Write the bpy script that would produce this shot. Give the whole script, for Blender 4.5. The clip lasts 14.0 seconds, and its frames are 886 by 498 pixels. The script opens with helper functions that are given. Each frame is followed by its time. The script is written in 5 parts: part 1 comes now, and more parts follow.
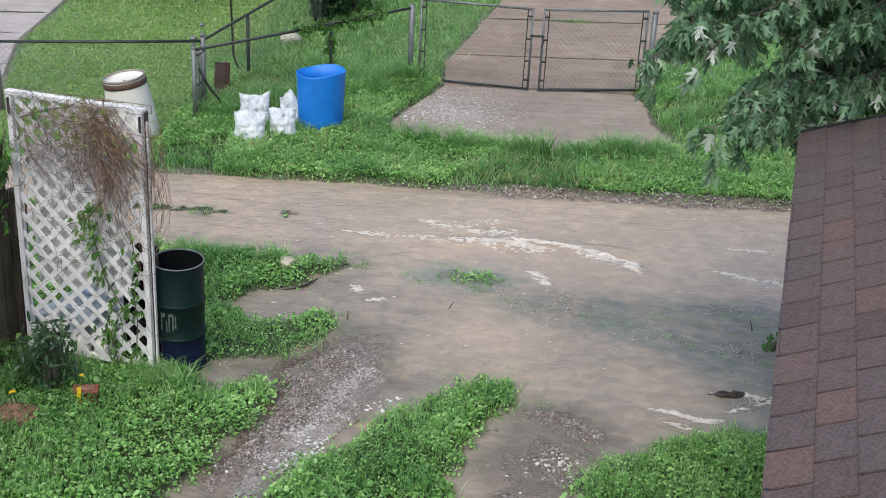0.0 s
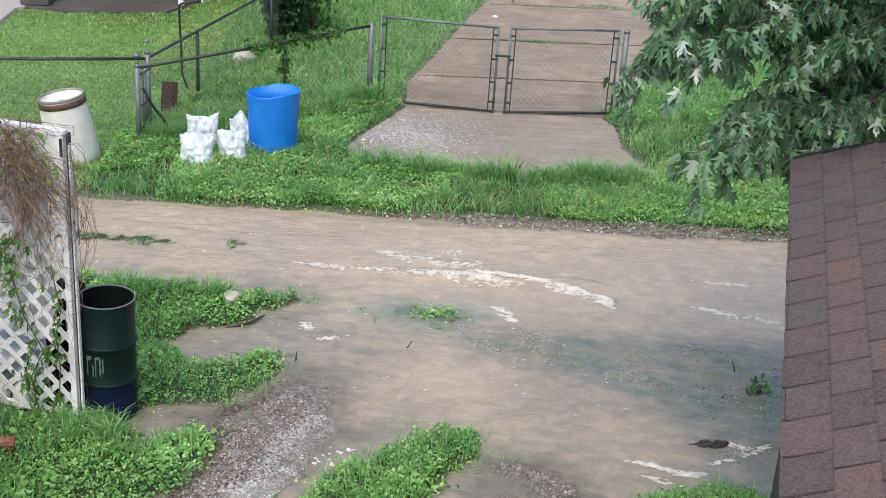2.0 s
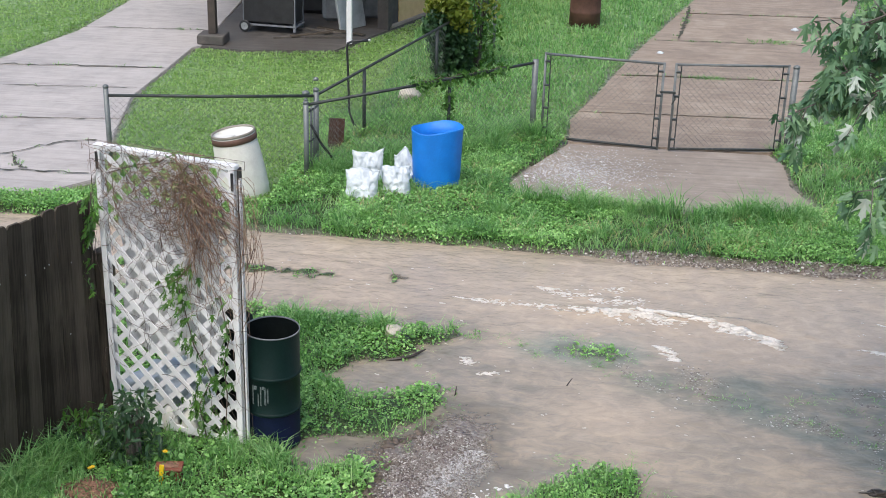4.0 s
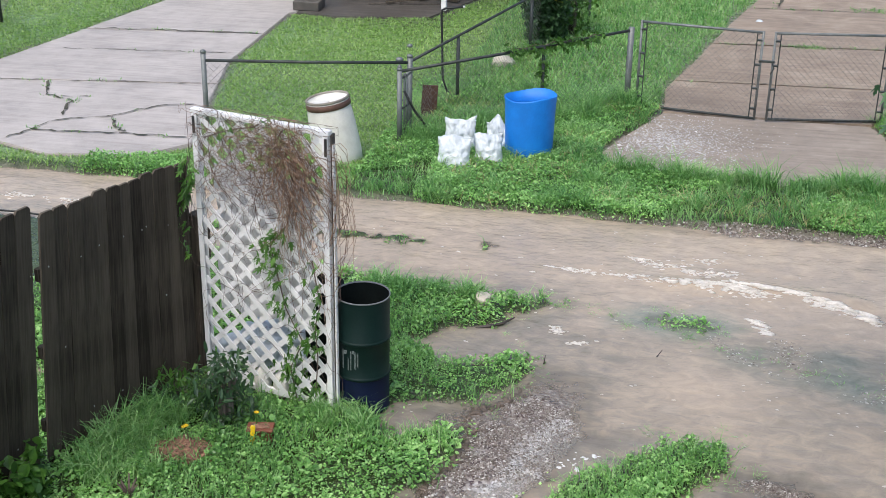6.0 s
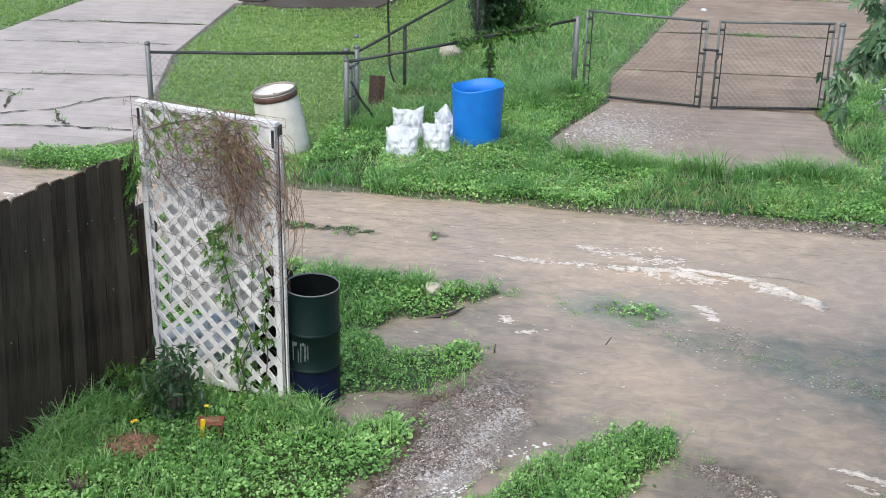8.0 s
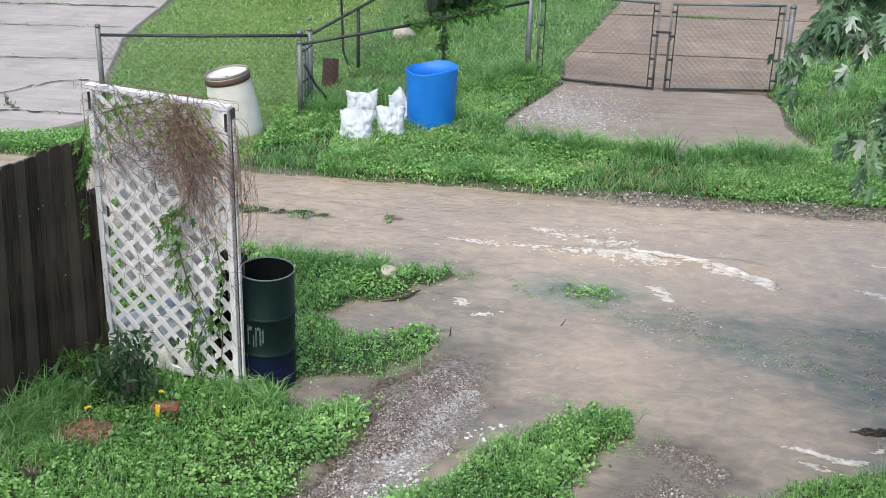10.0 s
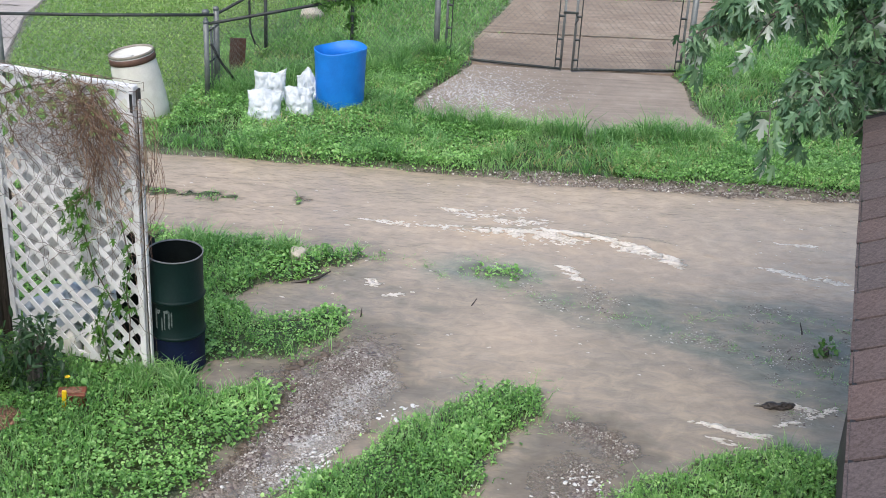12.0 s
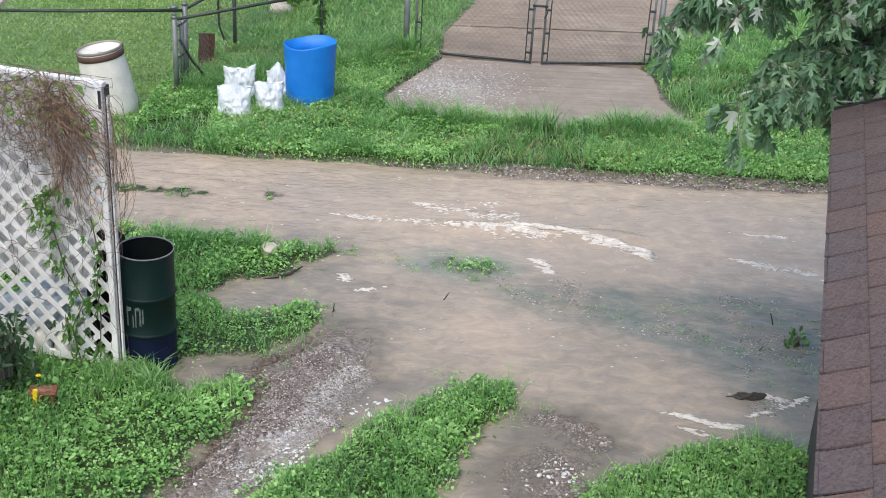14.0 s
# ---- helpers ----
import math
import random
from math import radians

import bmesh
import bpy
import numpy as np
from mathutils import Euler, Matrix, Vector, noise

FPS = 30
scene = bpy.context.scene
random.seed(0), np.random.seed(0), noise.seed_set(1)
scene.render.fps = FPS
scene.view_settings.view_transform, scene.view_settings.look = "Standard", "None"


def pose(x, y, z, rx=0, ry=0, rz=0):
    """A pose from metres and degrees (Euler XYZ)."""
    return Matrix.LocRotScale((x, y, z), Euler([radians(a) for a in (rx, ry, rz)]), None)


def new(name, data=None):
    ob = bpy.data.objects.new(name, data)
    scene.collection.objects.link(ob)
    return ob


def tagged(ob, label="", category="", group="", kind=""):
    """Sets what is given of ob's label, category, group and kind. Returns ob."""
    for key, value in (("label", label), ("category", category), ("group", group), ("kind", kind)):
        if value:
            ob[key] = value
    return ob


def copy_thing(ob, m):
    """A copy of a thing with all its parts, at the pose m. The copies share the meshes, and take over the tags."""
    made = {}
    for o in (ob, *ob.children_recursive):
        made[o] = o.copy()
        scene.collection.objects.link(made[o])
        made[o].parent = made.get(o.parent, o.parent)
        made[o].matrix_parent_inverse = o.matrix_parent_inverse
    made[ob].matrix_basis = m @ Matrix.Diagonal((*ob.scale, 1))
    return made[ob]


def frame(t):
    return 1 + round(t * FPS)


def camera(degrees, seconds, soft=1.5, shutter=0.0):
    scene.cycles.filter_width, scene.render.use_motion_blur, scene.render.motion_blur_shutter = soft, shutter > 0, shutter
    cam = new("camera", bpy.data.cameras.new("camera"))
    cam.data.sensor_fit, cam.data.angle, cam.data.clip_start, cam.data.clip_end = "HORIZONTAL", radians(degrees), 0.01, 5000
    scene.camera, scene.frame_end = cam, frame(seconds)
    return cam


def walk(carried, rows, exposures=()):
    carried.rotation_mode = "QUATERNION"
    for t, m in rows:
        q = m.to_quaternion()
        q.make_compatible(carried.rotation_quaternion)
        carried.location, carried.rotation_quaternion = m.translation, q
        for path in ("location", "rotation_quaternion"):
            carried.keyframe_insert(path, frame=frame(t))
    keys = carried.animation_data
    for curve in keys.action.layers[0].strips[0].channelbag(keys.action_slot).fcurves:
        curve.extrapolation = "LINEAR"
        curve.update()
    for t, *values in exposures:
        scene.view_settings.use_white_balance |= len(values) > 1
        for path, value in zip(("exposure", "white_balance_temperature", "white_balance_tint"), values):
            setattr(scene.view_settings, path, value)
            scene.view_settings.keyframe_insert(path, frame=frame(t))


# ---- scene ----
cam = camera(37.65, 14.0, soft=0.55)
PATH = [
    (0.0, -0.076, -0.904, 5.502, 65.6, -2.85, 0.61),
    (0.2, -0.03, -0.36, 5.33, 65.7, -2.98, 0.45),
    (0.4, 0.012, 0.165, 5.155, 65.75, -3.03, 0.38),
    (0.5, 0.012, 0.165, 5.155, 65.76, -3.06, 0.29),
    (1.0, 0.018, 0.155, 5.155, 66.32, -4.04, -1.15),
    (1.5, 0.012, 0.15, 5.17, 66.45, -3.53, -1.64),
    (2.0, 0, 0, 5.2, 66.71, -3.54, -0.73),
    (2.5, 0, 0, 5.2, 67.07, -2.42, 2.51),
    (3.0, 0, 0, 5.2, 67.7, -2.62, 4.03),
    (3.5, 0, 0, 5.2, 68.02, -2.35, 5.53),
    (3.7, 0, 0, 5.2, 68.07, -2.01, 5.81),
    (5.8, 0, 0, 5.2, 66.45, -0.81, 9.54),
    (6.0, 0, 0, 5.2, 66.49, -0.89, 10.2),
    (6.5, 0, 0, 5.2, 66.51, -0.46, 10.61),
    (7.0, 0, 0, 5.2, 66.15, -0.49, 9.87),
    (7.2, 0, 0, 5.2, 66.15, -0.94, 9.09),
    (9.3, 0, 0, 5.2, 65.67, -1.2, 7.37),
    (9.5, 0, 0, 5.2, 65.47, -1.2, 7.2),
    (10.0, 0, 0, 5.2, 65.4, -1.63, 5.91),
    (10.5, 0, 0, 5.2, 65.37, -1.9, 4.95),
    (11.0, 0, 0, 5.2, 65.23, -2.12, 4.33),
    (11.5, 0, 0, 5.2, 64.77, -2.28, 3.41),
    (12.0, 0, 0, 5.2, 64.69, -2.87, 2.13),
    (12.5, 0, 0, 5.2, 64.66, -2.57, 1.24),
    (13.0, 0, 0, 5.2, 64.64, -2.6, 0.92),
    (13.5, 0, 0, 5.2, 64.59, -2.78, 0.67),
    (14.0, 0, 0, 5.2, 64.5, -2.9, 0.77),
]
walk(cam, [(t, pose(x, y, z, rx, ry, rz)) for t, x, y, z, rx, ry, rz in PATH], [(0.0, 0.40), (0.5, 0.60), (14.0, 0.60)])

# ---- light: an overcast summer sky ----
world = bpy.data.worlds.new("overcast_sky")
scene.world = world
world.use_nodes = True
wn = world.node_tree
sky = wn.nodes.new("ShaderNodeTexSky")
sky.sky_type, sky.sun_disc = "NISHITA", False
sky.sun_elevation, sky.sun_rotation = radians(58), radians(200)
sky.air_density, sky.dust_density, sky.ozone_density = 1.0, 2.5, 1.0
wn.links.new(sky.outputs[0], wn.nodes["Background"].inputs[0])
wn.nodes["Background"].inputs[1].default_value = 0.15
sun = new("sun", bpy.data.lights.new("sun", "SUN"))
sun.data.energy, sun.data.angle, sun.data.color = 1.5, radians(50), (1.0, 0.97, 0.91)
sun.rotation_euler = (radians(30), 0, radians(-20))


# ---- materials ----
class Net:
    """A small wrapper for building node materials."""

    def __init__(self, name, rough=0.7, metal=0.0, spec=0.5):
        self.mat = bpy.data.materials.new(name)
        self.mat.use_nodes = True
        self.t = self.mat.node_tree
        self.b = self.t.nodes["Principled BSDF"]
        self.b.inputs["Roughness"].default_value = rough
        self.b.inputs["Metallic"].default_value = metal
        self.b.inputs["Specular IOR Level"].default_value = spec
        self.co = self.t.nodes.new("ShaderNodeTexCoord").outputs["Object"]

    def node(self, kind, **links):
        n = self.t.nodes.new(kind)
        for k, v in links.items():
            self.put(n.inputs[k.replace("_", " ")], v)
        return n

    def put(self, socket, v):
        if isinstance(v, bpy.types.NodeSocket):
            self.t.links.new(v, socket)
        else:
            socket.default_value = v

    def scaled(self, sx, sy, sz, rz=0.0):
        n = self.node("ShaderNodeMapping", Vector=self.co)
        n.inputs["Scale"].default_value = (sx, sy, sz)
        n.inputs["Rotation"].default_value = (0, 0, rz)
        return n.outputs[0]

    def noise(self, scale, detail=4.0, rough=0.55, co=None, distort=0.0):
        n = self.node("ShaderNodeTexNoise", Vector=co or self.co, Scale=scale, Detail=detail, Roughness=rough, Distortion=distort)
        return n.outputs["Fac"]

    def ramp(self, fac, *stops):
        n = self.node("ShaderNodeValToRGB", Fac=fac)
        el = n.color_ramp.elements
        while len(el) < len(stops):
            el.new(0.5)
        for e, (p, c) in zip(el, stops):
            e.position = p
            e.color = (*c, 1) if len(c) == 3 else c
        return n.outputs[0]

    def step(self, fac, lo, hi):
        n = self.node("ShaderNodeMapRange", Value=fac)
        n.inputs["From Min"].default_value, n.inputs["From Max"].default_value = lo, hi
        return n.outputs[0]

    def mix(self, fac, a, b, blend="MIX"):
        n = self.t.nodes.new("ShaderNodeMix")
        n.data_type, n.blend_type = "RGBA", blend
        self.put(n.inputs[0], fac)
        self.put(n.inputs[6], a if isinstance(a, bpy.types.NodeSocket) else (*a, 1))
        self.put(n.inputs[7], b if isinstance(b, bpy.types.NodeSocket) else (*b, 1))
        return n.outputs[2]

    def math(self, op, a, b=0.0):
        n = self.t.nodes.new("ShaderNodeMath")
        n.operation = op
        self.put(n.inputs[0], a)
        self.put(n.inputs[1], b)
        return n.outputs[0]

    def bump(self, height, strength=0.3, dist=0.01):
        n = self.node("ShaderNodeBump", Height=height, Strength=strength, Distance=dist)
        self.t.links.new(n.outputs[0], self.b.inputs["Normal"])

    def island(self):
        return self.t.nodes.new("ShaderNodeNewGeometry").outputs["Random Per Island"]

    def each(self):
        return self.t.nodes.new("ShaderNodeObjectInfo").outputs["Random"]

    def attr(self, name):
        n = self.t.nodes.new("ShaderNodeAttribute")
        n.attribute_name = name
        return n.outputs["Fac"]

    def colour(self, c):
        self.put(self.b.inputs["Base Color"], c if isinstance(c, bpy.types.NodeSocket) else (*c, 1))
        return self.mat


def plain(name, dark, light, rough=0.6, metal=0.0, scale=6.0, bump=0.25, fine=80.0, spec=0.5):
    n = Net(name, rough, metal, spec)
    big = n.noise(scale, 5)
    small = n.noise(fine, 3)
    both = n.math("ADD", n.math("MULTIPLY", big, 0.65), n.math("MULTIPLY", small, 0.35))
    n.bump(small, bump, 0.004)
    return n.colour(n.ramp(both, (0.32, dark), (0.68, light)))


def mat_ground():
    """Wet mud and pea gravel, with soil under the grass."""
    n = Net("wet_mud_and_gravel", 0.45)
    stones = n.node("ShaderNodeTexVoronoi", Vector=n.co, Scale=38.0)
    stone_tint = n.ramp(stones.outputs["Color"], (0.15, (0.10, 0.07, 0.075)), (0.55, (0.24, 0.20, 0.175)), (0.95, (0.46, 0.43, 0.40)))
    mud = n.ramp(n.noise(3.0, 6), (0.3, (0.12, 0.096, 0.076)), (0.7, (0.27, 0.228, 0.190)))
    gravel = n.math("MULTIPLY", n.attr("gravel"), n.step(n.noise(2.2, 5), 0.38, 0.55))
    c = n.mix(gravel, mud, stone_tint)
    lime = n.ramp(stones.outputs["Color"], (0.1, (0.30, 0.285, 0.275)), (0.6, (0.44, 0.43, 0.42)), (0.95, (0.66, 0.65, 0.64)))
    c = n.mix(n.attr("pale"), c, lime)
    soil = n.ramp(n.noise(9.0, 5), (0.3, (0.026, 0.040, 0.014)), (0.7, (0.065, 0.098, 0.032)))
    c = n.mix(n.attr("turf"), c, soil)
    thatch = n.ramp(n.math("ADD", n.math("MULTIPLY", n.noise(0.6, 5), 0.6), n.math("MULTIPLY", n.noise(30.0, 3), 0.4)), (0.35, (0.105, 0.195, 0.052)), (0.65, (0.215, 0.315, 0.108)))
    c = n.mix(n.math("MULTIPLY", n.attr("mown"), n.attr("turf")), c, thatch)
    hgt = n.math("SUBTRACT", n.noise(26.0, 6), n.math("MULTIPLY", stones.outputs["Distance"], 0.8))
    n.bump(hgt, 0.8, 0.02)
    n.put(n.b.inputs["Roughness"], n.step(n.noise(5.0, 4), 0.2, 1.3))
    return n.colour(c)


def mat_water():
    """Brown flood water: opaque with silt where it runs deep, clearer over the shallows."""
    n = Net("silty_flood_water", 0.13, spec=0.5)
    n.b.inputs["IOR"].default_value = 1.33
    broad = n.noise(0.9, 5, 0.55, n.scaled(0.75, 1.2, 1.0, radians(8)), 0.5)
    cloud = n.noise(6.0, 6, 0.66, n.scaled(0.8, 1.25, 1.0, radians(10)), 0.6)
    both = n.math("ADD", n.math("MULTIPLY", broad, 0.36), n.math("MULTIPLY", cloud, 0.64))
    silt = n.ramp(both, (0.38, (0.335, 0.280, 0.222)), (0.50, (0.395, 0.322, 0.250)), (0.62, (0.470, 0.378, 0.284)))
    grey = n.ramp(both, (0.38, (0.205, 0.182, 0.148)), (0.50, (0.262, 0.228, 0.184)), (0.62, (0.355, 0.293, 0.222)))
    green = n.ramp(both, (0.40, (0.135, 0.165, 0.135)), (0.50, (0.195, 0.220, 0.185)), (0.60, (0.280, 0.280, 0.230)))
    c = n.mix(n.attr("weedy"), n.mix(n.attr("slack"), silt, grey), green)
    n.put(n.b.inputs["Alpha"], n.math("MAXIMUM", n.attr("murk"), 0.25))
    chop = n.noise(1.0, 3, 0.55, n.scaled(3.2, 6.4, 1.0, radians(14)), 0.15)
    ripple = n.noise(1.0, 2, 0.5, n.scaled(9.0, 17.0, 1.0, radians(-10)), 0.2)
    n.bump(n.math("ADD", n.math("MULTIPLY", chop, 0.6), n.math("MULTIPLY", ripple, 0.38)), 0.7, 0.045)
    return n.colour(c)


def mat_leaf(name, dark, mid, light, rough=0.36, patch=1.2):
    n = Net(name, rough, spec=0.5)
    tint = n.math("ADD", n.math("MULTIPLY", n.island(), 0.6), n.math("MULTIPLY", n.step(n.noise(patch, 5), 0.3, 0.7), 0.4))
    c = n.ramp(tint, (0.1, dark), (0.5, mid), (0.9, light))
    glow = n.node("ShaderNodeBsdfTranslucent", Color=n.mix(1.0, c, (1.25, 1.2, 0.8), "MULTIPLY"))
    both = n.node("ShaderNodeMixShader", Fac=0.36)
    n.t.links.new(n.b.outputs[0], both.inputs[1])
    n.t.links.new(glow.outputs[0], both.inputs[2])
    n.t.links.new(both.outputs[0], n.t.nodes["Material Output"].inputs["Surface"])
    return n.colour(c)


def mat_concrete(name, lo, mid, hi, rough=0.6):
    n = Net(name, rough)
    stain = n.noise(1.1, 7, 0.65, distort=0.8)
    blot = n.noise(4.2, 6, 0.6, distort=0.5)
    streak = n.noise(2.0, 6, 0.7, n.scaled(0.30, 7.0, 1.0))
    tone = n.math("ADD", n.math("MULTIPLY", stain, 0.40), n.math("ADD", n.math("MULTIPLY", blot, 0.22), n.math("MULTIPLY", streak, 0.38)))
    c = n.ramp(tone, (0.40, lo), (0.5, mid), (0.60, hi))
    grit = n.noise(120.0, 3)
    c = n.mix(0.25, c, n.ramp(grit, (0.35, lo), (0.65, hi)))
    n.put(n.b.inputs["Roughness"], n.step(stain, -0.6, 1.0))
    n.bump(grit, 0.35, 0.004)
    return n.colour(c)


def mat_shingle():
    n = Net("brown_asphalt_shingle", 0.88, spec=0.25)
    grain = n.noise(75.0, 4, 0.7)
    wear = n.noise(4.0, 5)
    base = n.ramp(n.each(), (0.0, (0.070, 0.054, 0.054)), (0.35, (0.112, 0.080, 0.075)), (0.65, (0.090, 0.078, 0.080)), (0.9, (0.135, 0.090, 0.080)), (1.0, (0.165, 0.098, 0.076)))
    c = n.mix(n.math("MULTIPLY", n.step(wear, 0.3, 0.8), 0.5), base, (0.098, 0.080, 0.080))
    c = n.mix(0.4, c, n.ramp(grain, (0.35, (0.020, 0.015, 0.015)), (0.62, (0.20, 0.155, 0.148))))
    n.bump(grain, 0.8, 0.006)
    return n.colour(c)


def mat_wood(name, dark, light, along="z", fine=9.0, spec=0.5):
    n = Net(name, 0.8, spec=spec)
    s = (fine, fine, 0.5) if along == "z" else (0.5, fine, fine)
    g = n.noise(4.0, 6, 0.65, n.scaled(*s), 0.4)
    blot = n.noise(1.7, 5)
    tone = n.math("ADD", n.math("MULTIPLY", g, 0.5), n.math("ADD", n.math("MULTIPLY", blot, 0.3), n.math("MULTIPLY", n.each(), 0.2)))
    n.bump(g, 0.5, 0.006)
    return n.colour(n.ramp(tone, (0.37, dark), (0.63, light)))


def mat_white_paint():
    n = Net("weathered_white_paint", 0.55)
    flake = n.step(n.noise(14.0, 6, 0.7), 0.60, 0.68)
    dirt = n.ramp(n.noise(2.5, 5), (0.3, (0.68, 0.67, 0.66)), (0.65, (0.86, 0.85, 0.85)))
    n.bump(n.noise(50.0, 4), 0.3, 0.003)
    return n.colour(n.mix(n.math("MULTIPLY", flake, 0.55), dirt, (0.33, 0.30, 0.26)))


M_GROUND, M_WATER = mat_ground(), mat_water()
M_CLOVER = mat_leaf("clover_and_weed_leaf", (0.066, 0.175, 0.044), (0.215, 0.455, 0.122), (0.470, 0.740, 0.290))
M_GRASS = mat_leaf("long_grass_blade", (0.07, 0.215, 0.062), (0.200, 0.415, 0.135), (0.420, 0.610, 0.290))
M_LAWN = mat_leaf("mown_lawn_blade", (0.150, 0.290, 0.074), (0.270, 0.440, 0.135), (0.450, 0.580, 0.250), patch=0.5)
M_MAPLE = mat_leaf("maple_leaf", (0.050, 0.125, 0.068), (0.175, 0.320, 0.175), (0.370, 0.530, 0.320))
M_PALE = mat_leaf("pale_leaf_underside", (0.45, 0.52, 0.46), (0.58, 0.64, 0.58), (0.70, 0.75, 0.70))
M_CREEPER = mat_leaf("creeper_leaf", (0.035, 0.10, 0.018), (0.075, 0.19, 0.030), (0.15, 0.31, 0.06))
M_SHRUB = mat_leaf("dark_shrub_leaf", (0.022, 0.055, 0.026), (0.045, 0.105, 0.045), (0.090, 0.180, 0.075))
M_YELLOWGREEN = mat_leaf("yellow_green_leaf", (0.10, 0.15, 0.02), (0.20, 0.25, 0.04), (0.36, 0.36, 0.07))
M_BARK = mat_wood("grey_brown_bark", (0.05, 0.042, 0.035), (0.15, 0.13, 0.11))
_vin = Net("dry_brown_vine", 0.85)
M_DRYVINE = _vin.colour(_vin.ramp(_vin.island(), (0.0, (0.06, 0.034, 0.024)), (0.4, (0.17, 0.096, 0.062)), (0.75, (0.28, 0.18, 0.12)), (1.0, (0.38, 0.28, 0.20))))
M_DARKVINE = plain("dark_vine_stem", (0.06, 0.042, 0.035), (0.20, 0.145, 0.12), 0.85)
M_CONCRETE = mat_concrete("grey_driveway_concrete", (0.29, 0.258, 0.236), (0.41, 0.37, 0.342), (0.50, 0.46, 0.43))
M_TANCON = mat_concrete("muddy_tan_concrete", (0.165, 0.118, 0.082), (0.270, 0.205, 0.150), (0.39, 0.318, 0.245))
M_APRON = mat_concrete("wet_grey_apron_concrete", (0.185, 0.148, 0.115), (0.275, 0.226, 0.182), (0.37, 0.312, 0.255), 0.45)
# carport floor and footing: a darker brown than the other concrete
M_CARPORT = mat_concrete("dark_brown_carport_floor", (0.055, 0.042, 0.036), (0.07, 0.068, 0.06), (0.14, 0.115, 0.10))
M_SHINGLE = mat_shingle()
M_FENCE = mat_wood("weathered_dark_fence_board", (0.026, 0.021, 0.016), (0.105, 0.086, 0.066), fine=14.0, spec=0.15)
M_WHITE = mat_white_paint()
M_GALV = plain("dull_galvanised_steel", (0.10, 0.11, 0.11), (0.25, 0.265, 0.26), 0.55, 0.4)
M_GALVDARK = plain("dark_weathered_pipe", (0.028, 0.028, 0.028), (0.07, 0.082, 0.078), 0.55, 0.4)
M_WIRE = plain("grey_chain_link_wire", (0.12, 0.12, 0.115), (0.24, 0.24, 0.23), 0.5, 0.4)
M_BLUE = plain("blue_polyethylene", (0.003, 0.150, 0.55), (0.006, 0.215, 0.72), 0.5, bump=0.1)
M_WHITEPOLY = plain("off_white_polyethylene", (0.58, 0.56, 0.50), (0.78, 0.76, 0.70), 0.45, bump=0.1)
M_RIM = plain("dull_grey_brown_rim", (0.16, 0.14, 0.11), (0.34, 0.31, 0.26), 0.6)
M_RUSTBAND = plain("rusty_brown_band", (0.06, 0.030, 0.022), (0.15, 0.080, 0.055), 0.7)
M_DRUM = plain("dark_green_painted_steel", (0.003, 0.012, 0.011), (0.008, 0.025, 0.022), 0.45, scale=3.0, spec=0.18)
M_DRUMBLUE = plain("dark_navy_painted_steel", (0.003, 0.007, 0.018), (0.008, 0.013, 0.050), 0.5, scale=3.0, spec=0.18)
# flat near-black for drum inside, roof deck and the dark body behind the trellis
M_DULLBLACK = plain("dull_black", (0.004, 0.006, 0.006), (0.010, 0.014, 0.013), 0.8, spec=0.1)
M_STEEL = plain("scuffed_bare_steel", (0.30, 0.32, 0.31), (0.55, 0.57, 0.56), 0.4, 0.4)
M_SCUFF = plain("scraped_grey_green_paint", (0.012, 0.03, 0.028), (0.22, 0.25, 0.25), 0.5, scale=40.0)
M_BAG = plain("white_woven_plastic_sack", (0.46, 0.51, 0.54), (0.70, 0.74, 0.76), 0.4, scale=4.0, bump=0.5, fine=30)
M_SHEET = plain("greyish_white_plastic_sheet", (0.58, 0.58, 0.58), (0.84, 0.83, 0.82), 0.5, scale=5.0)
M_RUST = plain("rusty_steel", (0.05, 0.022, 0.015), (0.13, 0.060, 0.040), 0.8)
M_STONE = plain("pale_limestone", (0.40, 0.35, 0.28), (0.66, 0.60, 0.52), 0.8, scale=9)
M_PEBBLE = plain("white_limestone_gravel", (0.55, 0.54, 0.52), (0.80, 0.79, 0.78), 0.7, scale=20)
_peb = Net("wet_grey_gravel", 0.45)
_peb.bump(_peb.noise(90.0, 3), 0.3, 0.003)
M_GREYPEBBLE = _peb.colour(_peb.ramp(_peb.island(), (0.0, (0.085, 0.064, 0.052)), (0.5, (0.20, 0.165, 0.140)), (0.85, (0.37, 0.34, 0.31)), (1.0, (0.62, 0.60, 0.57))))
M_FOAM = plain("water_foam", (0.52, 0.47, 0.41), (0.78, 0.73, 0.67), 0.5, scale=12, bump=0.8, fine=60)
M_CLAY = plain("terracotta", (0.13, 0.042, 0.022), (0.24, 0.07, 0.042), 0.7)
M_YELLOW = plain("yellow_plastic", (0.72, 0.46, 0.01), (0.85, 0.58, 0.02), 0.4, bump=0.05)
M_MULCH = plain("red_brown_bark_mulch", (0.06, 0.028, 0.018), (0.36, 0.20, 0.13), 0.9, scale=26)
M_DEBRIS = plain("wet_dark_driftwood", (0.02, 0.016, 0.013), (0.07, 0.055, 0.045), 0.5)
M_DARKMUD = plain("dark_wet_mud", (0.055, 0.040, 0.030), (0.17, 0.13, 0.10), 0.55, scale=18)
M_SIDING = plain("tan_lap_siding", (0.42, 0.28, 0.13), (0.55, 0.38, 0.19), 0.6, bump=0.1)
M_BLACK = plain("black_enamel", (0.010, 0.010, 0.011), (0.035, 0.035, 0.037), 0.4)
M_GREYPAINT = plain("grey_painted_panel", (0.10, 0.11, 0.12), (0.22, 0.23, 0.24), 0.6)
